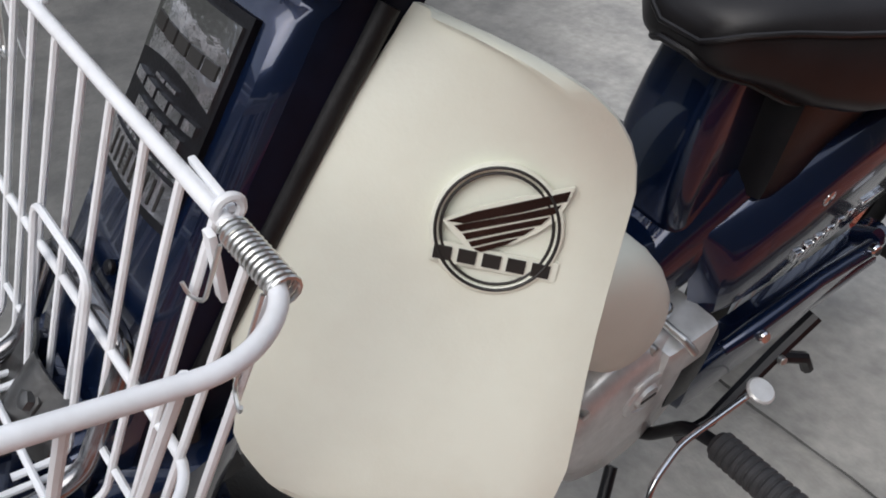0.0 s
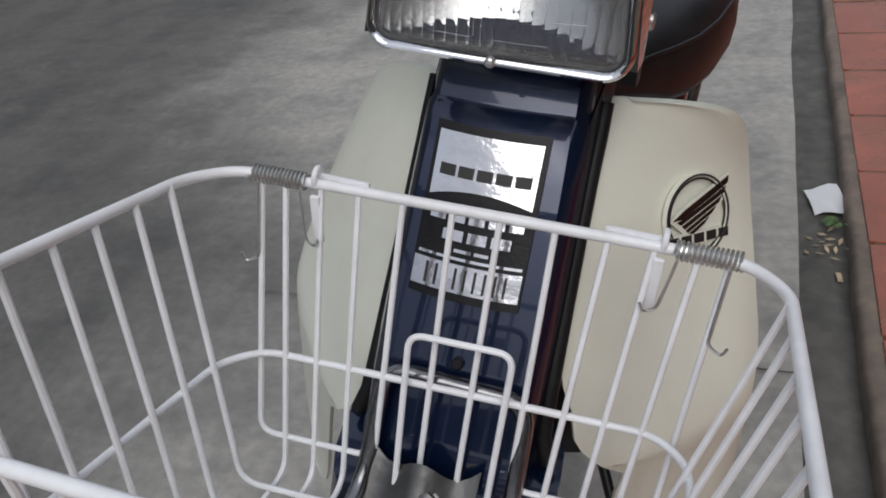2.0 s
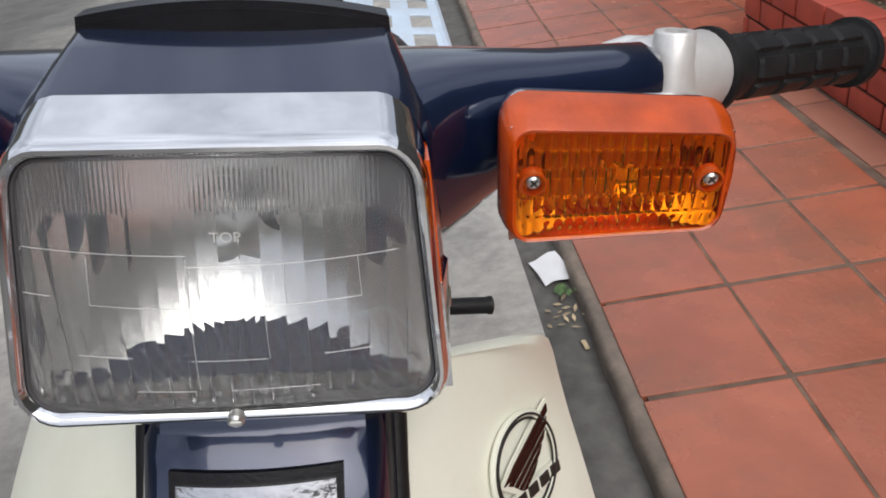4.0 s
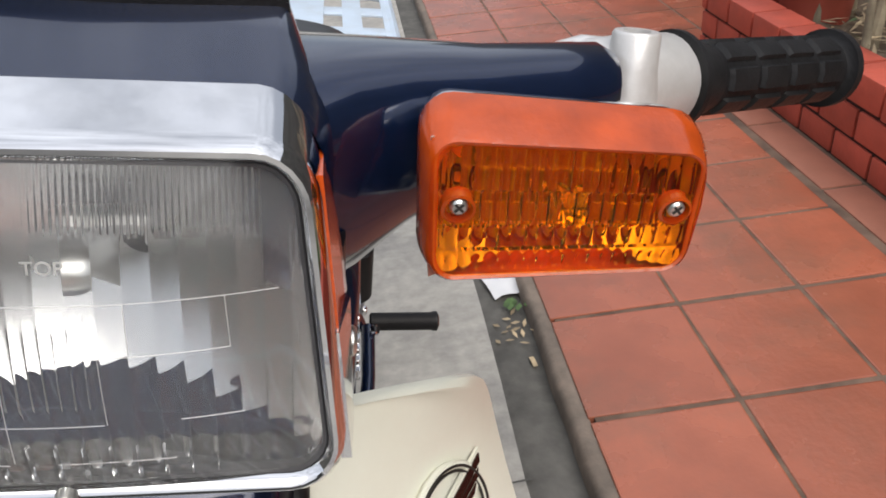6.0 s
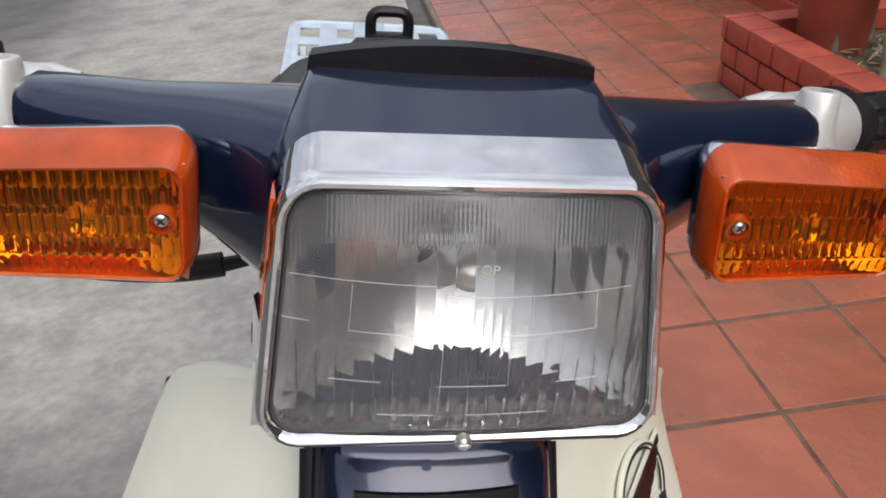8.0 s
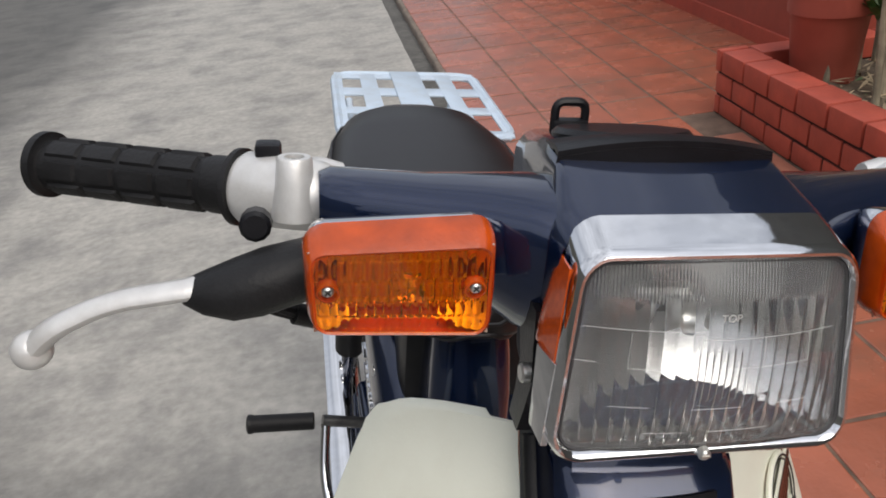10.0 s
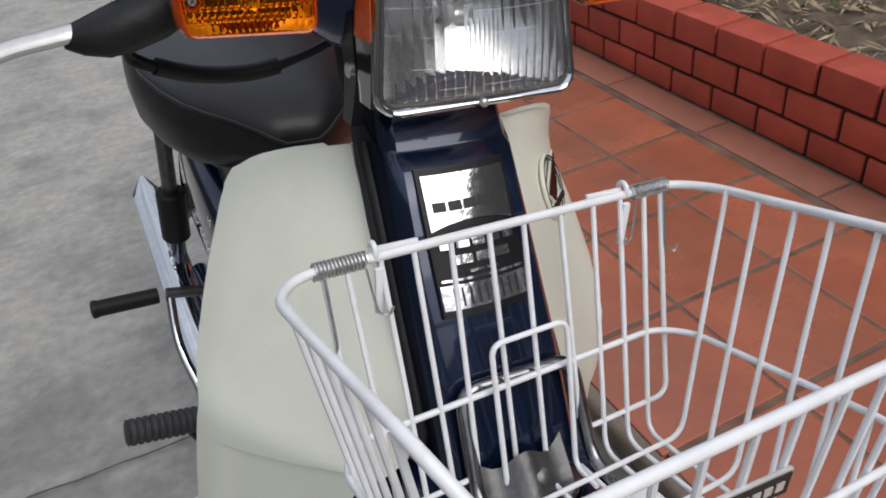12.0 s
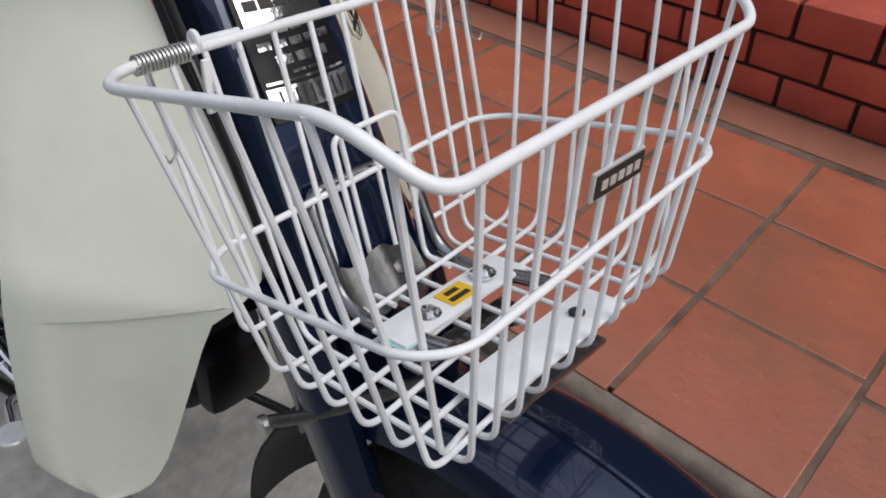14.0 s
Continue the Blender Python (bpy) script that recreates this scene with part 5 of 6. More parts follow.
def rear_body():
    # down tube from the column to under the seat
    bm = bmesh.new()
    rings = []
    for y, z, hw, hh in ((0.02, 0.66, 0.05, 0.09), (0.08, 0.56, 0.048, 0.085), (0.17, 0.45, 0.045, 0.075), (0.27, 0.37, 0.046, 0.07), (0.37, 0.36, 0.05, 0.075), (0.45, 0.42, 0.058, 0.10), (0.54, 0.47, 0.068, 0.12), (0.70, 0.48, 0.075, 0.12), (0.90, 0.49, 0.075, 0.11), (1.05, 0.46, 0.07, 0.09), (1.14, 0.42, 0.055, 0.06)):
        rings.append([(hw * u, y + hh * v * 0.5, z + hh * v) for u, v in ((math.copysign(abs(math.cos(a)) ** 0.75, math.cos(a)), math.copysign(abs(math.sin(a)) ** 0.75, math.sin(a))) for a in (2 * math.pi * k / 24 for k in range(24)))])
    skin(bm, rings)
    part("frame_body", bm, NAVY, bike, "glossy navy pressed-steel frame")
    # side covers: a level outer face under a bevel that looks up at the sky
    stations = [((0.040, 0.440, 0.436), (0.048, 0.440, 0.434), (0.076, 0.455, 0.407), (0.080, 0.457, 0.400), (0.087, 0.458, 0.350), (0.084, 0.457, 0.343), (0.064, 0.444, 0.348)),
                ((0.050, 0.450, 0.442), (0.057, 0.450, 0.440), (0.083, 0.466, 0.418), (0.087, 0.468, 0.410), (0.093, 0.478, 0.354), (0.090, 0.478, 0.346), (0.064, 0.470, 0.350)),
                ((0.058, 0.495, 0.470), (0.066, 0.497, 0.468), (0.091, 0.506, 0.458), (0.096, 0.508, 0.449), (0.099, 0.530, 0.362), (0.096, 0.530, 0.354), (0.064, 0.530, 0.356)),
                ((0.068, 0.560, 0.512), (0.078, 0.562, 0.510), (0.099, 0.576, 0.500), (0.103, 0.578, 0.491), (0.104, 0.610, 0.380), (0.100, 0.610, 0.372), (0.066, 0.610, 0.374)),
                ((0.075, 0.660, 0.540), (0.086, 0.662, 0.537), (0.103, 0.672, 0.526), (0.107, 0.674, 0.517), (0.106, 0.710, 0.402), (0.102, 0.710, 0.394), (0.066, 0.710, 0.396)),
                ((0.070, 0.770, 0.540), (0.080, 0.772, 0.537), (0.096, 0.780, 0.526), (0.100, 0.782, 0.517), (0.100, 0.800, 0.430), (0.096, 0.800, 0.422), (0.066, 0.800, 0.424))]
    for s in (-1, 1):
        bm = bmesh.new()
        skin(bm, [[(s * x, y, z) for x, y, z in st] for st in stations])
        bmesh.ops.recalc_face_normals(bm, faces=bm.faces)
        sc_ = part("side_cover", bm, NAVY, bike, "glossy navy side cover with small raised marks")
        for k in range(6):
            bm = bmesh.new()
            y = 0.556 + 0.0155 * k
            block(bm, (s * (0.1015 + 0.01 * (y - 0.556)), y, 0.386 + 0.26 * (y - 0.556)), (0.006, 0.0115, 0.0145), 0.0012)
            part("emblem_mark", bm, CHROME, sc_)
        bm = bmesh.new()
        block(bm, (s * 0.1045, 0.668, 0.416), (0.006, 0.040, 0.006), 0.0012)
        part("emblem_line", bm, CHROME, sc_)
        bm = bmesh.new()
        lathe(bm, (s * 0.0985, 0.560, 0.462), (s, 0, 0), [(0, 0.0085), (0.003, 0.0085), (0.004, 0.007), (0.004, 0.0001)], 18, (False, False))
        part("round_mark", bm, CHROME, sc_)
    # the frame rises behind the engine to carry the seat
    bm = bmesh.new()
    rings = []
    for z, yf, hw in ((0.40, 0.424, 0.046), (0.44, 0.408, 0.047), (0.48, 0.402, 0.047), (0.52, 0.404, 0.046), (0.56, 0.412, 0.044), (0.595, 0.424, 0.042)):
        rings.append([(-0.006 + x, yf + 0.055 + y, z - 0.2 * y) for x, y in round_rect(2 * hw, 0.11, 0.022)])
    skin(bm, rings)
    part("seat_post", bm, NAVY, bike, "glossy navy frame post under the seat")
    # made-up black block that stands for the shade under the seat
    bm = bmesh.new()
    block(bm, (0, 0.63, 0.53), (0.15, 0.30, 0.13), 0.02)
    part("under_seat_filler", bm, PLASTIC, bike, "black box added to darken the space under the seat")
    # cream cover over the engine
    for s in (-1, 1):
        bm = bmesh.new()
        rings = []
        for x, sc in ((0.045, 1.0), (0.070, 1.0), (0.084, 0.95), (0.094, 0.84), (0.100, 0.65), (0.103, 0.35)):
            rings.append([(s * x, 0.285 + sc * (0.074 * math.cos(a) - 0.02 * math.sin(a)), 0.456 + sc * (0.088 * math.sin(a) - 0.03 * math.cos(a))) for a in (2 * math.pi * k / 28 for k in range(28))])
        skin(bm, rings, (False, True))
        part("engine_cover", bm, CREAM, bike, "cream plastic cover over the engine")
    # rear mudguard and wheel
    wheel((0, 0.885, 0.185), 0.272, "rear_wheel")
    fender((0, 0.885, 0.185), 0.31, 60, 188, 0.072, "rear_mudguard", "glossy navy rear mudguard")
    for s in (-1, 1):
        bm = bmesh.new()
        axis = Vector((0, 0.19, -0.98))
        top = Vector((s * 0.112, 0.868, 0.51))
        lathe(bm, top, axis, [(0, 0.010), (0.004, 0.0135), (0.165, 0.0135), (0.170, 0.012)], 20)
        sh = part("rear_shock", bm, BRACKET, bike, "rear shock absorber with a dull steel cover and a black sleeve")
        bm = bmesh.new()
        lathe(bm, top + axis * 0.160, axis, [(0, 0.022), (0.004, 0.026), (0.105, 0.026), (0.11, 0.021)], 20)
        part("shock_sleeve", bm, RUBBER, sh, "black rubber sleeve")
        bm = bmesh.new()
        lathe(bm, top + axis * 0.262, axis, [(0, 0.015), (0.05, 0.015), (0.055, 0.012), (0.085, 0.012)], 16)
        part("shock_rod", bm, NAVY, sh)
        bm = bmesh.new()
        disc(bm, top + axis * 0.31 + Vector((s * 0.014, 0, 0)), (1, 0, 0), 0.009, 0.010, 14, 0.002)
        part("bolt", bm, CHROME, sh)
        bm = bmesh.new()
        tube(bm, [(s * 0.07, 0.50, 0.16), (s * 0.085, 0.885, 0.185)], 0.016, 12)
        part("swing_arm", bm, NAVY, bike)
    bm = bmesh.new()
    block(bm, (0.072, 0.70, 0.185), (0.045, 0.44, 0.085), 0.02)
    part("chain_case", bm, NAVY, bike, "navy chain case")


def seat():
    table = ((0.393, 0.020, 0.622, 0.640), (0.397, 0.034, 0.616, 0.651), (0.409, 0.049, 0.608, 0.663), (0.436, 0.073, 0.598, 0.674), (0.47, 0.098, 0.578, 0.682), (0.51, 0.120, 0.566, 0.686), (0.57, 0.139, 0.560, 0.687),
             (0.65, 0.153, 0.562, 0.684), (0.76, 0.153, 0.566, 0.682), (0.88, 0.144, 0.568, 0.687), (0.96, 0.125, 0.550, 0.689), (1.005, 0.09, 0.553, 0.679), (1.025, 0.05, 0.567, 0.655))

    def rim(row, a, out=0.0):
        """A point on the padding's outline at one station."""
        y, hw, z0, z1 = row
        ca, sa = math.cos(a), math.sin(a)
        u = math.copysign(abs(ca) ** 0.62, ca)
        v = math.copysign(abs(sa) ** (0.72 if sa > 0 else 0.42), sa)
        return ((hw + out) * u * (1 - 0.08 * max(0, v)) - 0.008, y, (z0 + z1) / 2 + (z1 - z0) / 2 * v)

    bm = bmesh.new()
    skin(bm, [[rim(row, 2 * math.pi * k / 36) for k in range(36)] for row in table])
    st = part("seat", bm, VINYL, bike, "dark padded vinyl seat with a welted seam")
    for a, r in ((radians(20), 0.0026), (radians(-58), 0.0034)):
        bm = bmesh.new()
        loop = [rim(row, a, 0.001) for row in table[::-1]] + [rim(row, math.pi - a, 0.001) for row in table]
        tube(bm, loop, r, 8, True)
        part("seam", bm, VINYL, st)
    for s in (-1, 1):
        bm = bmesh.new()
        tube(bm, fillet([(s * 0.10, 0.90, 0.55), (s * 0.135, 0.96, 0.58), (s * 0.12, 1.10, 0.60)], 0.04, 5), 0.008, 10)
        part("grab_rail", bm, CHROME, bike)


def rear_carrier():
    """A pressed plate carrier with slots behind the seat."""
    y0, y1, z, xc = 0.99, 1.40, 0.622, 0.026
    bm = bmesh.new()
    pts = fillet([(xc - 0.150, y0, z), (xc - 0.150, y1, z), (xc + 0.150, y1, z), (xc + 0.150, y0, z)], 0.05, 6, True)
    tube(bm, pts, 0.009, 8, True)
    c = part("rear_carrier", bm, PALEBLUE, bike, "pale blue pressed-steel rear carrier with square slots")
    bands = [(-0.142, 0.016), (-0.080, 0.034), (0.0, 0.062), (0.080, 0.034), (0.142, 0.016)]
    for x, w in bands:
        bm = bmesh.new()
        block(bm, (xc + x, (y0 + y1) / 2, z + (0.008 if w > 0.05 else 0.004)), (w, y1 - y0, 0.004), 0.0015)
        part("slat", bm, PALEBLUE, c)
    for t, w in ((0.03, 0.040), (0.36, 0.040), (0.66, 0.050), (0.95, 0.045)):
        bm = bmesh.new()
        block(bm, (xc, y0 + (y1 - y0) * t, z + 0.0035), (0.285, w, 0.004), 0.0015)
        part("cross_slat", bm, PALEBLUE, c)
    for s in (-1, 1):
        bm = bmesh.new()
        tube(bm, [(s * 0.10, 1.02, z), (s * 0.085, 0.98, 0.45)], 0.007, 8)
        tube(bm, [(s * 0.10, 1.22, z), (s * 0.085, 1.0, 0.43)], 0.007, 8)
        part("carrier_strut", bm, PALEBLUE, c)
    bm = bmesh.new()
    block(bm, (0, 1.20, 0.45), (0.10, 0.06, 0.08), 0.015)
    part("tail_light", bm, ORANGE, bike, "red tail light")


def engine():
    bm = bmesh.new()
    rings = []
    for x, sc in ((-0.085, 0.75), (-0.08, 0.95), (-0.06, 1.0), (0.06, 1.0), (0.078, 0.96), (0.085, 0.8)):
        rings.append([(x, 0.39 + 0.105 * sc * math.cos(a), 0.205 + 0.10 * sc * math.sin(a)) for a in (2 * math.pi * k / 32 for k in range(32))])
    skin(bm, rings)
    e = part("engine", bm, ALLOY, bike, "cast alloy engine with round side covers")
    for s, mat in ((1, ALLOY), (-1, ALLOY)):
        bm = bmesh.new()
        lathe(bm, (s * 0.058, 0.352, 0.268), (s, 0, 0), [(0, 0.098), (0.020, 0.097), (0.026, 0.095), (0.033, 0.087), (0.037, 0.076), (0.039, 0.055), (0.039, 0.0001)], 44, (False, False))
        cv = part("crankcase_cover", bm, mat, e, "polished alloy crankcase cover")
        bm = bmesh.new()
        lathe(bm, (s * 0.090, 0.362, 0.297), (s, 0, 0), [(0, 0.030), (0.009, 0.030), (0.011, 0.028), (0.011, 0.022), (0.009, 0.021), (0.009, 0.016), (0.013, 0.014), (0.013, 0.0001)], 28, (False, False))
        part("inspection_cap", bm, ALLOY, cv)
        bm = bmesh.new()
        block(bm, (s * 0.1032, 0.362, 0.297), (0.0016, 0.022, 0.004), 0.0005)
        part("cap_slot", bm, INK, cv)
        for k in range(6):
            a = 2 * math.pi * k / 6 + 0.4
            bm = bmesh.new()
            disc(bm, (s * 0.086, 0.352 + 0.090 * math.cos(a), 0.268 + 0.090 * math.sin(a)), (1, 0, 0), 0.0055, 0.012, 12, 0.001)
            part("bolt", bm, STEEL, cv)
    for k in range(9):
        bm = bmesh.new()
        ring = round_rect(0.118, 0.110, 0.03)
        skin(bm, [[(x, 0.168 + 0.0125 * k + d, 0.298 + z - 0.003 * k) for x, z in ring] for d in (0, 0.0035)])
        part("cylinder_fin", bm, FOOTRUBBER, e)
    bm = bmesh.new()
    block(bm, (0, 0.215, 0.293), (0.10, 0.12, 0.085), 0.02)
    part("cylinder", bm, PLASTIC, e)
    bm = bmesh.new()
    block(bm, (0, 0.142, 0.300), (0.084, 0.045, 0.082), 0.018)
    part("cylinder_head", bm, PLASTIC, e)
    bm = bmesh.new()
    block(bm, (0.072, 0.412, 0.326), (0.062, 0.080, 0.056), 0.010)
    gc = part("gear_cover", bm, ALLOY, e, "small cast alloy cover on the crankcase")
    bm = bmesh.new()
    tube(bm, [(0.050, 0.392, 0.3635), (0.100, 0.392, 0.3635), (0.112, 0.398, 0.352)], 0.0042, 10)
    part("clutch_rod", bm, STEEL, gc, "bright steel rod")
    bm = bmesh.new()
    disc(bm, (0.062, 0.402, 0.366), (0, -0.3, 1), 0.010, 0.012, 16, 0.002)
    part("adjuster_cap", bm, CHROME, gc)
    # added black block, gives the gap behind the crankcase its darkness
    bm = bmesh.new()
    block(bm, (0.050, 0.475, 0.235), (0.080, 0.060, 0.120), 0.015)
    part("dark_filler_box", bm, PLASTIC, e, "black box added to fill the dark gap behind the crankcase")
    bm = bmesh.new()
    block(bm, (0.0, 0.30, 0.33), (0.07, 0.12, 0.07), 0.02)
    part("carburettor", bm, ALLOY, e)
    # footrest bar, pegs and pedals
    bm = bmesh.new()
    tube(bm, fillet([(-0.19, 0.425, 0.235), (-0.12, 0.43, 0.09), (0.08, 0.44, 0.12), (0.125, 0.438, 0.205), (0.165, 0.436, 0.220)], 0.03, 5), 0.008, 10)
    part("footrest_bar", bm, PLASTIC, bike)
    for s in (-1, 1):
        a, b = Vector((s * 0.160, 0.425, 0.236)), Vector((s * 0.264, 0.420, 0.252))
        if s > 0:
            a, b = Vector((0.160, 0.436, 0.220)), Vector((0.264, 0.424, 0.242))
        bm = bmesh.new()
        prof = [(0, 0.014)]
        for k in range(11):
            d = 0.004 + 0.0090 * k
            prof += [(d, 0.0160), (d + 0.0016, 0.0182), (d + 0.0064, 0.0182), (d + 0.008, 0.0160)]
        prof += [(0.105, 0.0182), (0.107, 0.014)]
        lathe(bm, a, (b - a), prof, 20)
        part("footrest", bm, FOOTRUBBER, bike, "ribbed black rubber footrest")
        pz, py, reach = (0.276, 0.690, 0.277) if s < 0 else (0.310, 0.757, 0.226)
        a, b = Vector((s * (reach - 0.120), py, pz)), Vector((s * reach, py, pz))
        bm = bmesh.new()
        lathe(bm, a, (b - a), [(0.02, 0.011), (0.022, 0.0132), (0.11, 0.0132), (0.113, 0.0145), (0.119, 0.0145), (0.121, 0.010)], 18)
        pg = part("pillion_peg", bm, RUBBER, bike, "black rubber pillion peg with a steel end")
        bm = bmesh.new()
        disc(bm, b, (1, 0, 0), 0.009, 0.004, 14, 0.001)
        part("peg_end", bm, STEEL, pg)
        bm = bmesh.new()
        tube(bm, [(s * 0.09, py + 0.005, pz - 0.015), (s * (reach - 0.112), py, pz)], 0.014 if s > 0 else 0.009, 12)
        part("peg_bracket", bm, NAVY if s > 0 else BRACKET, pg)
        if s < 0:
            bm = bmesh.new()
            tube(bm, fillet([(s * 0.160, 0.690, 0.270), (s * 0.165, 0.65, 0.20), (s * 0.135, 0.53, 0.12)], 0.04, 5), 0.008, 10)
            part("peg_arm", bm, CHROME, pg)
    bm = bmesh.new()
    tube(bm, fillet([(0.183, 0.268, 0.240), (0.174, 0.296, 0.238), (0.162, 0.312, 0.270), (0.152, 0.360, 0.279), (0.157, 0.465, 0.286)], 0.014, 5), 0.0036, 10)
    gp = part("gear_pedal", bm, CHROME, bike, "chrome rocking gear pedal")
    for p in ((0.185, 0.267, 0.244), (0.162, 0.469, 0.291)):
        bm = bmesh.new()
        disc(bm, p, (0.2, 0, 1), 0.0150, 0.006, 22, 0.002)
        part("pedal_pad", bm, SILVER, gp)
    bm = bmesh.new()
    tube(bm, [(0.118, 0.44, 0.165), (0.130, 0.478, 0.185), (0.126, 0.586, 0.226), (0.130, 0.632, 0.268)], [0.007, 0.008, 0.0095, 0.0095], 8)
    pb = part("pedal_bracket", bm, PLASTIC, bike, "black steel bracket with a folded stop")
    bm = bmesh.new()
    tube(bm, [(0.128, 0.590, 0.220), (0.146, 0.625, 0.210), (0.152, 0.640, 0.185)], 0.008, 8)
    part("stop", bm, PLASTIC, pb)
    bm = bmesh.new()
    disc(bm, (0.137, 0.582, 0.228), (1, -0.3, 0.3), 0.0055, 0.008, 12, 0.001)
    part("bolt", bm, STEEL, pb)
    bm = bmesh.new()
    tube(bm, [(0.102, 0.490, 0.280), (0.110, 0.530, 0.302), (0.118, 0.610, 0.330), (0.122, 0.720, 0.325)], [0.008, 0.010, 0.009, 0.010], 12)
    hb = part("step_hanger", bm, NAVY, bike, "navy tube that carries the pillion peg")
    for p in ((0.122, 0.524, 0.298), (0.130, 0.700, 0.338)):
        bm = bmesh.new()
        disc(bm, p, (1, -0.3, 0.4), 0.0075, 0.010, 14, 0.002)
        part("bolt", bm, CHROME, hb)
    bm = bmesh.new()
    tube(bm, [(0.08, 0.40, 0.09), (0.13, 0.33, 0.02), (0.190, 0.29, -0.045)], 0.008, 10)
    block(bm, (0.193, 0.288, -0.047), (0.04, 0.03, 0.006), 0.002)
    part("side_stand", bm, PLASTIC, bike, "black side stand set down on the road")
    bm = bmesh.new()
    tube(bm, fillet([(-0.09, 0.42, 0.13), (-0.17, 0.38, 0.19), (-0.193, 0.275, 0.236)], 0.03, 4), 0.006, 10)
    bp = part("brake_pedal", bm, CHROME, bike)
    bm = bmesh.new()
    disc(bm, (-0.196, 0.267, 0.243), (0, 0, 1), 0.018, 0.007, 22, 0.002)
    part("pedal_pad", bm, SILVER, bp)


def exhaust():
    bm = bmesh.new()
    pts = fillet([(-0.03, 0.03, 0.17), (-0.06, 0.06, 0.09), (-0.11, 0.20, 0.06), (-0.125, 0.45, 0.06), (-0.13, 0.55, 0.085)], 0.06, 6)
    tube(bm, pts, 0.013, 14)
    e = part("exhaust_pipe", bm, CHROME, bike, "chrome exhaust pipe")
    bm = bmesh.new()
    lathe(bm, (-0.116, 0.50, 0.075), (-0.012, 0.985, 0.16), [(0, 0.014), (0.05, 0.028), (0.09, 0.034), (0.64, 0.034), (0.70, 0.028), (0.73, 0.016), (0.76, 0.013)], 28)
    m = part("silencer", bm, CHROME, bike, "long chrome silencer with a heat guard")
    bm = bmesh.new()
    rows = []
    for j in range(16):
        t = j / 15
        d = 0.09 + 0.65 * t
        w = 0.027 * math.sqrt(max(0.12, 1 - max(0.0, (t - 0.93) / 0.07) ** 2))
        row = []
        for i in range(9):
            u = i / 4 - 1
            row.append((-0.122 - 0.012 * t + w * u, 0.50 + d * 0.985, 0.075 + d * 0.16 + 0.043 - 0.009 * u * u + 0.004 * u))
        rows.append(row)
    sheet(bm, rows, 0.002)
    part("heat_guard", bm, CHROME, m, "chrome heat guard")



headlight()
handlebar_cover()
for side in (-1, 1):
    turn_signal(side)
    grip(side)
brake_lever()
front_column()
for side in (-1, 1):
    shield = leg_shield(side)
    if side == 1:
        wing_badge(shield)
front_end()
rear_body()
seat()
rear_carrier()
engine()
exhaust()


# ---- the wire basket on its front carrier ----
basket = thing("wire_basket", "white coated wire basket fixed over the front mudguard", "basket", BIKE)
XC = 0.004
B0 = Vector((0, -0.098, 0.564))
BF, BU = Vector((0, -0.982, 0.19)), Vector((0, 0.19, 0.982))
FLOOR_HALF, DEPTH = 0.122, 0.171
BACK_H, KINK_H, FRONT_H, KINK_F, BACK_F, FRONT_F = 0.190, 0.203, 0.1740, 0.170, -0.030, 0.204


def bk(x, f, h):
    """A point of the basket: across, forward along its floor, up from its floor."""
    return Vector((XC + x, 0.04 * x, 0.05 * x * (1 - h / 0.19) - 0.003 * (1 - h / 0.19))) + B0 + BF * f + BU * h


def rim_h(f):
    if f < KINK_F:
        return BACK_H + (KINK_H - BACK_H) * (f - BACK_F) / (KINK_F - BACK_F)
    return KINK_H + (FRONT_H - KINK_H) * min(1, (f - KINK_F) / (FRONT_F - KINK_F))


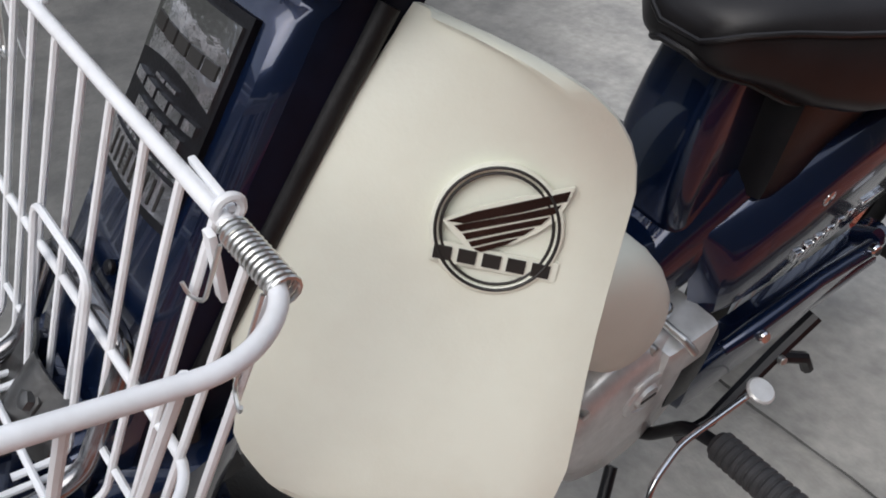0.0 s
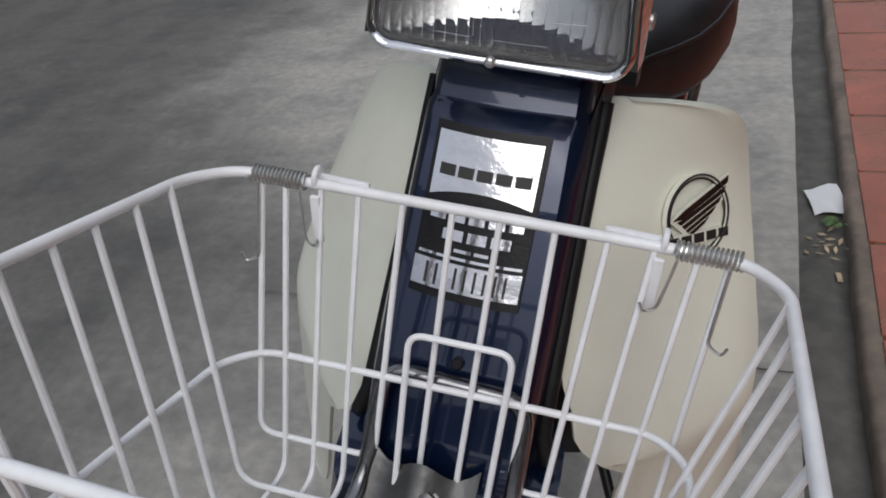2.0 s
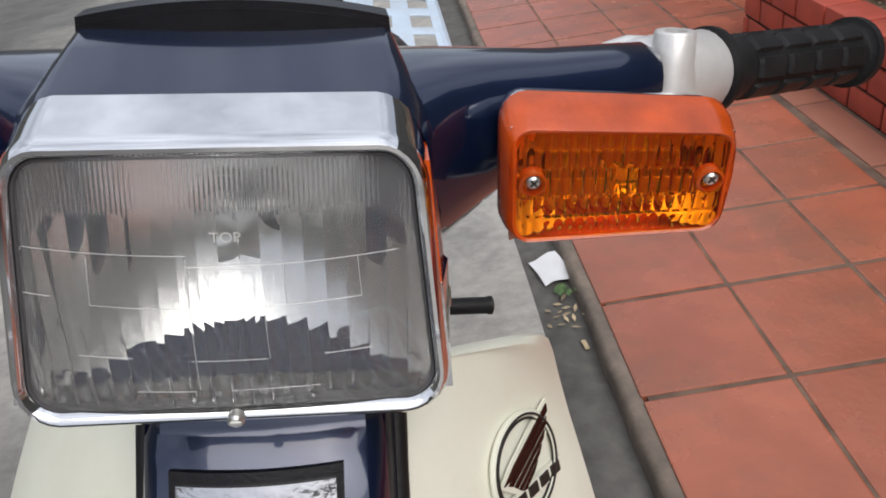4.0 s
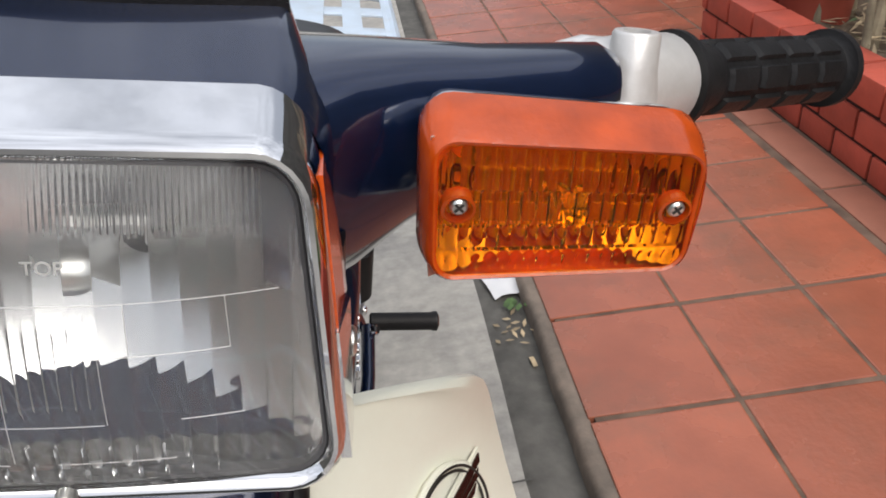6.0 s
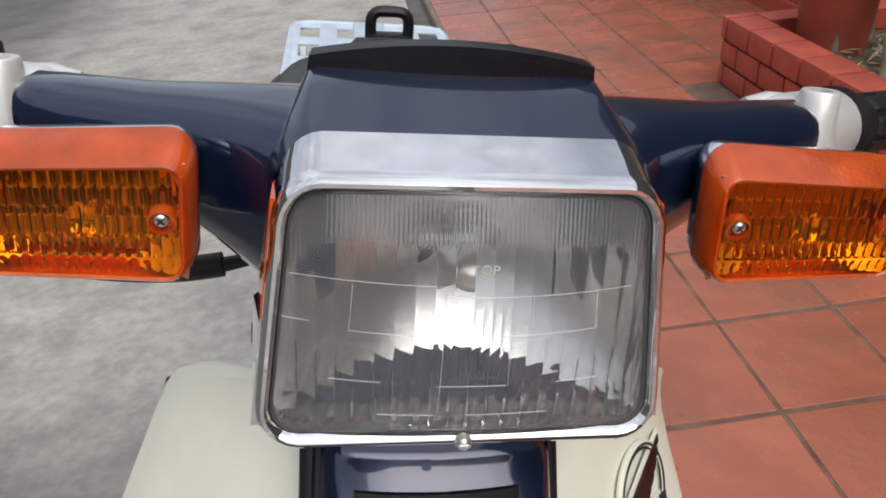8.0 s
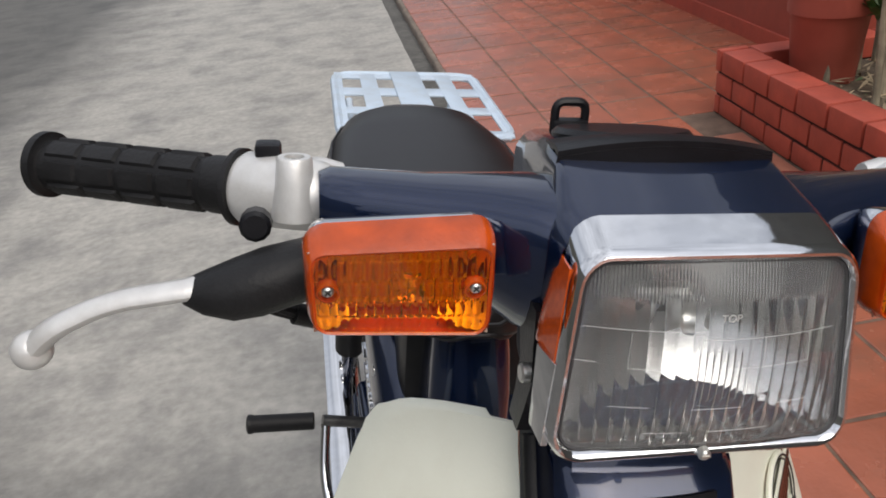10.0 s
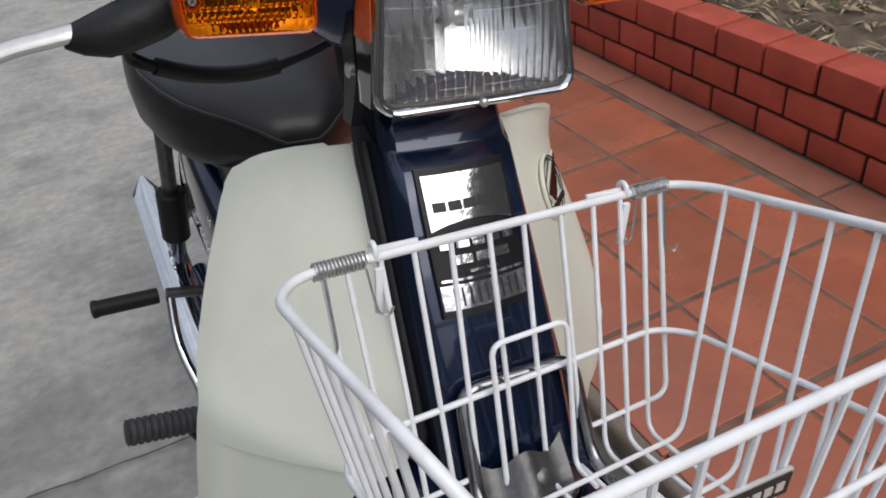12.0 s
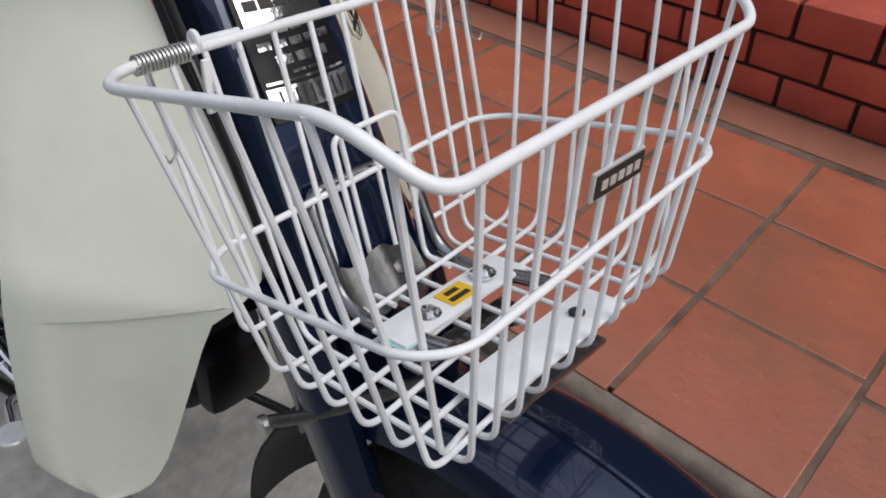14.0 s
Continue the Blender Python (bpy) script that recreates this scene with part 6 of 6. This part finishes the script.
def wire_basket():
    bm = bmesh.new()
    h0, h1 = BACK_H, KINK_H
    loop = [bk(-0.146, BACK_F, h0), bk(0.146, BACK_F, h0), bk(0.166, -0.004, h0), bk(0.162, KINK_F, h1), bk(0.142, FRONT_F, FRONT_H), bk(-0.142, FRONT_F, FRONT_H), bk(-0.162, KINK_F, h1), bk(-0.166, -0.004, h0)]
    tube(bm, fillet(loop, 0.016, 7, True), 0.0033, 12, True)
    part("rim", bm, WHITE, basket, "thick white coated rim")
    bm = bmesh.new()
    k0, k1 = 0.080, 0.093
    half = 0.143
    loop = [bk(-half + 0.02, -0.012, k0), bk(half - 0.02, -0.012, k0), bk(half, 0.010, k0), bk(half, 0.172, k1), bk(half - 0.02, 0.193, k1), bk(-half + 0.02, 0.193, k1), bk(-half, 0.172, k1), bk(-half, 0.010, k0)]
    tube(bm, fillet(loop, 0.02, 6, True), 0.0024, 10, True)
    part("middle_ring", bm, WHITE, basket)
    for x in (-0.1155, -0.0925, -0.069, -0.042, -0.0125, 0.0152, 0.0462, 0.075, 0.0998, 0.1225):
        xf = x * 0.89
        bm = bmesh.new()
        pts = [bk(x, BACK_F, BACK_H), bk(xf, 0.003, 0.0), bk(xf, DEPTH, 0.0), bk(x * 1.02 - 0.002, FRONT_F, FRONT_H)]
        if x in (-0.042, 0.0462):
            pts = [bk(xf, 0.006, 0.0)] + pts[2:]
        tube(bm, fillet(pts, 0.014, 6), 0.0020, 8)
        part("wire", bm, WHITE, basket)
    for f, ff in ((0.0125, 0.0255), (0.042, 0.0535), (0.0725, 0.080), (0.100, 0.108), (0.131, 0.135), (0.159, 0.160)):
        bm = bmesh.new()
        pts = [bk(-0.164, f, rim_h(f)), bk(-FLOOR_HALF, ff, 0.0045), bk(FLOOR_HALF, ff, 0.0045), bk(0.164, f, rim_h(f))]
        tube(bm, fillet(pts, 0.014, 6), 0.0020, 8)
        part("wire", bm, WHITE, basket)
    # corner wires
    for sx in (-1, 1):
        for f0, f1, x0, x1, h in ((0.187, 0.163, 0.150, 0.116, FRONT_H + 0.011),):
            bm = bmesh.new()
            tube(bm, fillet([bk(sx * x0, f0, h), bk(sx * x1, f1, 0.012), bk(sx * (x1 - 0.03), f1 + (0.012 if f1 < 0.1 else -0.012), 0.0)], 0.012, 5), 0.0020, 8)
            part("wire", bm, WHITE, basket)
    # hairpin wires in the back, under the springs
    for sx, x0, x1 in ((-1, 0.131, 0.042), (1, 0.1385, 0.0462)):
        bm = bmesh.new()
        tube(bm, fillet([bk(sx * x0, BACK_F, BACK_H), bk(sx * (x0 - 0.008), -0.002, 0.024), bk(sx * x1, -0.002, 0.024), bk(sx * x1, BACK_F, BACK_H)], 0.012, 6), 0.0020, 8)
        part("wire", bm, WHITE, basket)
    # standing loop inside the back
    bm = bmesh.new()
    tube(bm, fillet([bk(-0.024, 0.034, 0.003), bk(-0.024, 0.008, 0.004), bk(-0.026, -0.008, 0.117), bk(0.037, -0.008, 0.117), bk(0.035, 0.008, 0.004), bk(0.035, 0.034, 0.003)], 0.010, 6), 0.0021, 8)
    part("standing_loop", bm, WHITE, basket)
    # springs, eyelets and hooks on the back rim
    for sx in (-1, 1):
        a, b = sx * 0.100 + 0.004, sx * 0.135 + 0.004
        c = bk(a, BACK_F - 0.001, BACK_H)
        bm = bmesh.new()
        turns, n = 14, 14 * 12
        tube(bm, [bk(a + sx * 0.006 + (b - a) * k / n, BACK_F + 0.0050 * math.cos(2 * math.pi * turns * k / n), BACK_H + 0.0050 * math.sin(2 * math.pi * turns * k / n)) for k in range(n + 1)], 0.00095, 6)
        sp = part("spring", bm, STEEL, basket, "thin steel coil spring")
        bm = bmesh.new()
        tube(bm, [bk(a, BACK_F - 0.002 + 0.0048 * math.cos(t), BACK_H + 0.0035 + 0.0052 * math.sin(t)) for t in (2 * math.pi * k / 20 for k in range(20))], 0.0019, 8, True)
        part("eyelet", bm, WHITE, basket, "white coated eyelet")
        bm = bmesh.new()
        block(bm, bk(a - sx * 0.016, BACK_F - 0.004, BACK_H + 0.003), (0.032, 0.003, 0.0034), 0.0008)
        block(bm, bk(a - sx * 0.001, BACK_F + 0.001, BACK_H - 0.022), (0.006, 0.0035, 0.034), 0.0012)
        part("clip_strip", bm, WHITE, basket)
        bm = bmesh.new()
        tube(bm, fillet([bk(a + sx * 0.008, -0.025, BACK_H - 0.004), bk(a + sx * 0.003, -0.023, BACK_H - 0.034), bk(a - sx * 0.004, -0.021, BACK_H - 0.036), bk(a - sx * 0.006, -0.019, BACK_H - 0.030)], 0.004, 4), 0.0009, 6)
        part("hook", bm, STEEL, sp, "bent steel wire hook")
        bm = bmesh.new()
        tube(bm, fillet([bk(b, -0.025, BACK_H - 0.004), bk(b - sx * 0.002, -0.019, BACK_H - 0.048), bk(b + sx * 0.006, -0.017, BACK_H - 0.052), bk(b + sx * 0.008, -0.016, BACK_H - 0.046)], 0.004, 4), 0.0009, 6)
        part("hook", bm, STEEL, sp, "bent steel wire hook")
    # floor plates
    for f, x0, x1, w in ((0.070, -0.063, 0.061, 0.032), (0.1505, -0.074, 0.060, 0.034)):
        bm = bmesh.new()
        m = Matrix((Vector((1, 0, 0)), -BF, BU)).transposed().to_4x4()
        block(bm, bk((x0 + x1) / 2, f, 0.0095), (x1 - x0, w, 0.0028), 0.001, m)
        pl = part("floor_plate", bm, WHITE, basket, "white flat steel fixing plate")
        for x in (x0 + 0.036, x1 - 0.030):
            bm = bmesh.new()
            if f < 0.1:
                lathe(bm, bk(x, f, 0.011), BU, [(0, 0.0098), (0.0012, 0.0098), (0.0018, 0.0072), (0.0045, 0.006), (0.0055, 0.003)], 20)
                part("bolt", bm, CHROME, pl, "domed bright bolt")
            else:
                disc(bm, bk(x, f, 0.0105), BU, 0.0055, 0.0012, 14)
                part("plate_hole", bm, INK, pl)
        if f < 0.1:
            bm = bmesh.new()
            block(bm, bk(x0 + 0.004, f + 0.003, 0.0112), (0.013, 0.025, 0.0006), 0, m)
            part("tape", bm, CYAN, pl, "scrap of pale cyan tape")
            bm = bmesh.new()
            block(bm, bk(0.002, f, 0.0113), (0.026, 0.020, 0.0006), 0, m)
            st = part("sticker", bm, YELLOW, pl, "yellow sticker with dark bars")
            for k in range(2):
                bm = bmesh.new()
                block(bm, bk(0.001, f + 0.004 - 0.008 * k, 0.0119), (0.018 - 0.006 * k, 0.0045, 0.0004), 0, m)
                part("bar", bm, INK, st)
    # maker's plate on the front
    m = Matrix((Vector((1, 0, 0)), -(BF * 0.985 - BU * 0.17), (BU * 0.985 + BF * 0.17))).transposed().to_4x4()
    c = bk(-0.0075, 0.1985, 0.1315)
    bm = bmesh.new()
    block(bm, c, (0.0465, 0.0025, 0.0165), 0.001, m)
    mp = part("front_plate", bm, SILVER, basket, "small black plate with a silver edge")
    bm = bmesh.new()
    block(bm, c + BF * 0.0015, (0.0430, 0.0012, 0.0132), 0.0, m)
    part("plate_field", bm, INK, mp)
    for k in range(5):
        bm = bmesh.new()
        block(bm, c + BF * 0.0022 + Vector((-0.0148 + 0.0074 * k, 0, 0)), (0.0052, 0.001, 0.0052), 0.0, m)
        part("mark", bm, SILVER, mp)


def front_carrier():
    """The chrome stay and rails that carry the basket."""
    car = thing("front_carrier", "dull chrome tube carrier under the wire basket", "carrier", BIKE)
    bm = bmesh.new()
    y = lambda z: cover_y(z) - 0.012
    pts = [(-0.043, -0.205, 0.592), (-0.043, -0.128, 0.565), (-0.043, y(0.575), 0.570), (-0.040, y(0.636), 0.636), (0.052, y(0.636), 0.636), (0.055, y(0.575), 0.570), (0.055, -0.128, 0.565), (0.055, -0.205, 0.592)]
    tube(bm, fillet(pts, 0.016, 7), 0.0055, 12)
    part("stay", bm, DULLCHROME, car, "dull dark chrome stay")
    for s in (-1, 1):
        bm = bmesh.new()
        tube(bm, fillet([(s * 0.088, -0.062, 0.446), (s * 0.072, -0.105, 0.476), (s * 0.050, -0.150, 0.515), (s * 0.046, -0.190, 0.556)], 0.02, 5), 0.0055, 10)
        strut = part("carrier_strut", bm, BRACKET, car, "dull steel strut bolted to the fork")
        bm = bmesh.new()
        disc(bm, (s * 0.092, -0.062, 0.446), (1, 0, 0), 0.008, 0.008, 12, 0.001)
        part("bolt", bm, STEEL, strut)
    for f in (0.085, 0.158):
        bm = bmesh.new()
        block(bm, bk(-0.010, f, -0.008), (0.10, 0.016, 0.004), 0.001, Matrix((Vector((1, 0, 0)), -BF, BU)).transposed().to_4x4())
        part("cross_plate", bm, DULLCHROME, car)
    bm = bmesh.new()
    rows = []
    for j in range(6):
        t = j / 5
        rows.append([(XC - 0.008 + 0.036 * u, cover_y(0.60) - 0.014 - 0.028 * t - 0.010 * (1 - u * u), 0.590 - 0.030 * t + 0.006 * math.cos(5 * u)) for u in (i / 6 - 1 for i in range(13))])
    sheet(bm, rows, 0.002, push=(0, -0.6, 0.8))
    part("bracket", bm, BRACKET, car, "dull pressed steel bracket with a bolt")
    bm = bmesh.new()
    lathe(bm, (0.004, cover_y(0.60) - 0.034, 0.576), (0, -0.7, 0.7), [(0, 0.008), (0.0015, 0.008), (0.002, 0.006), (0.006, 0.0055), (0.007, 0.003)], 6)
    part("bolt", bm, BRACKET, car)


wire_basket()
front_carrier()
pavement()
planter()
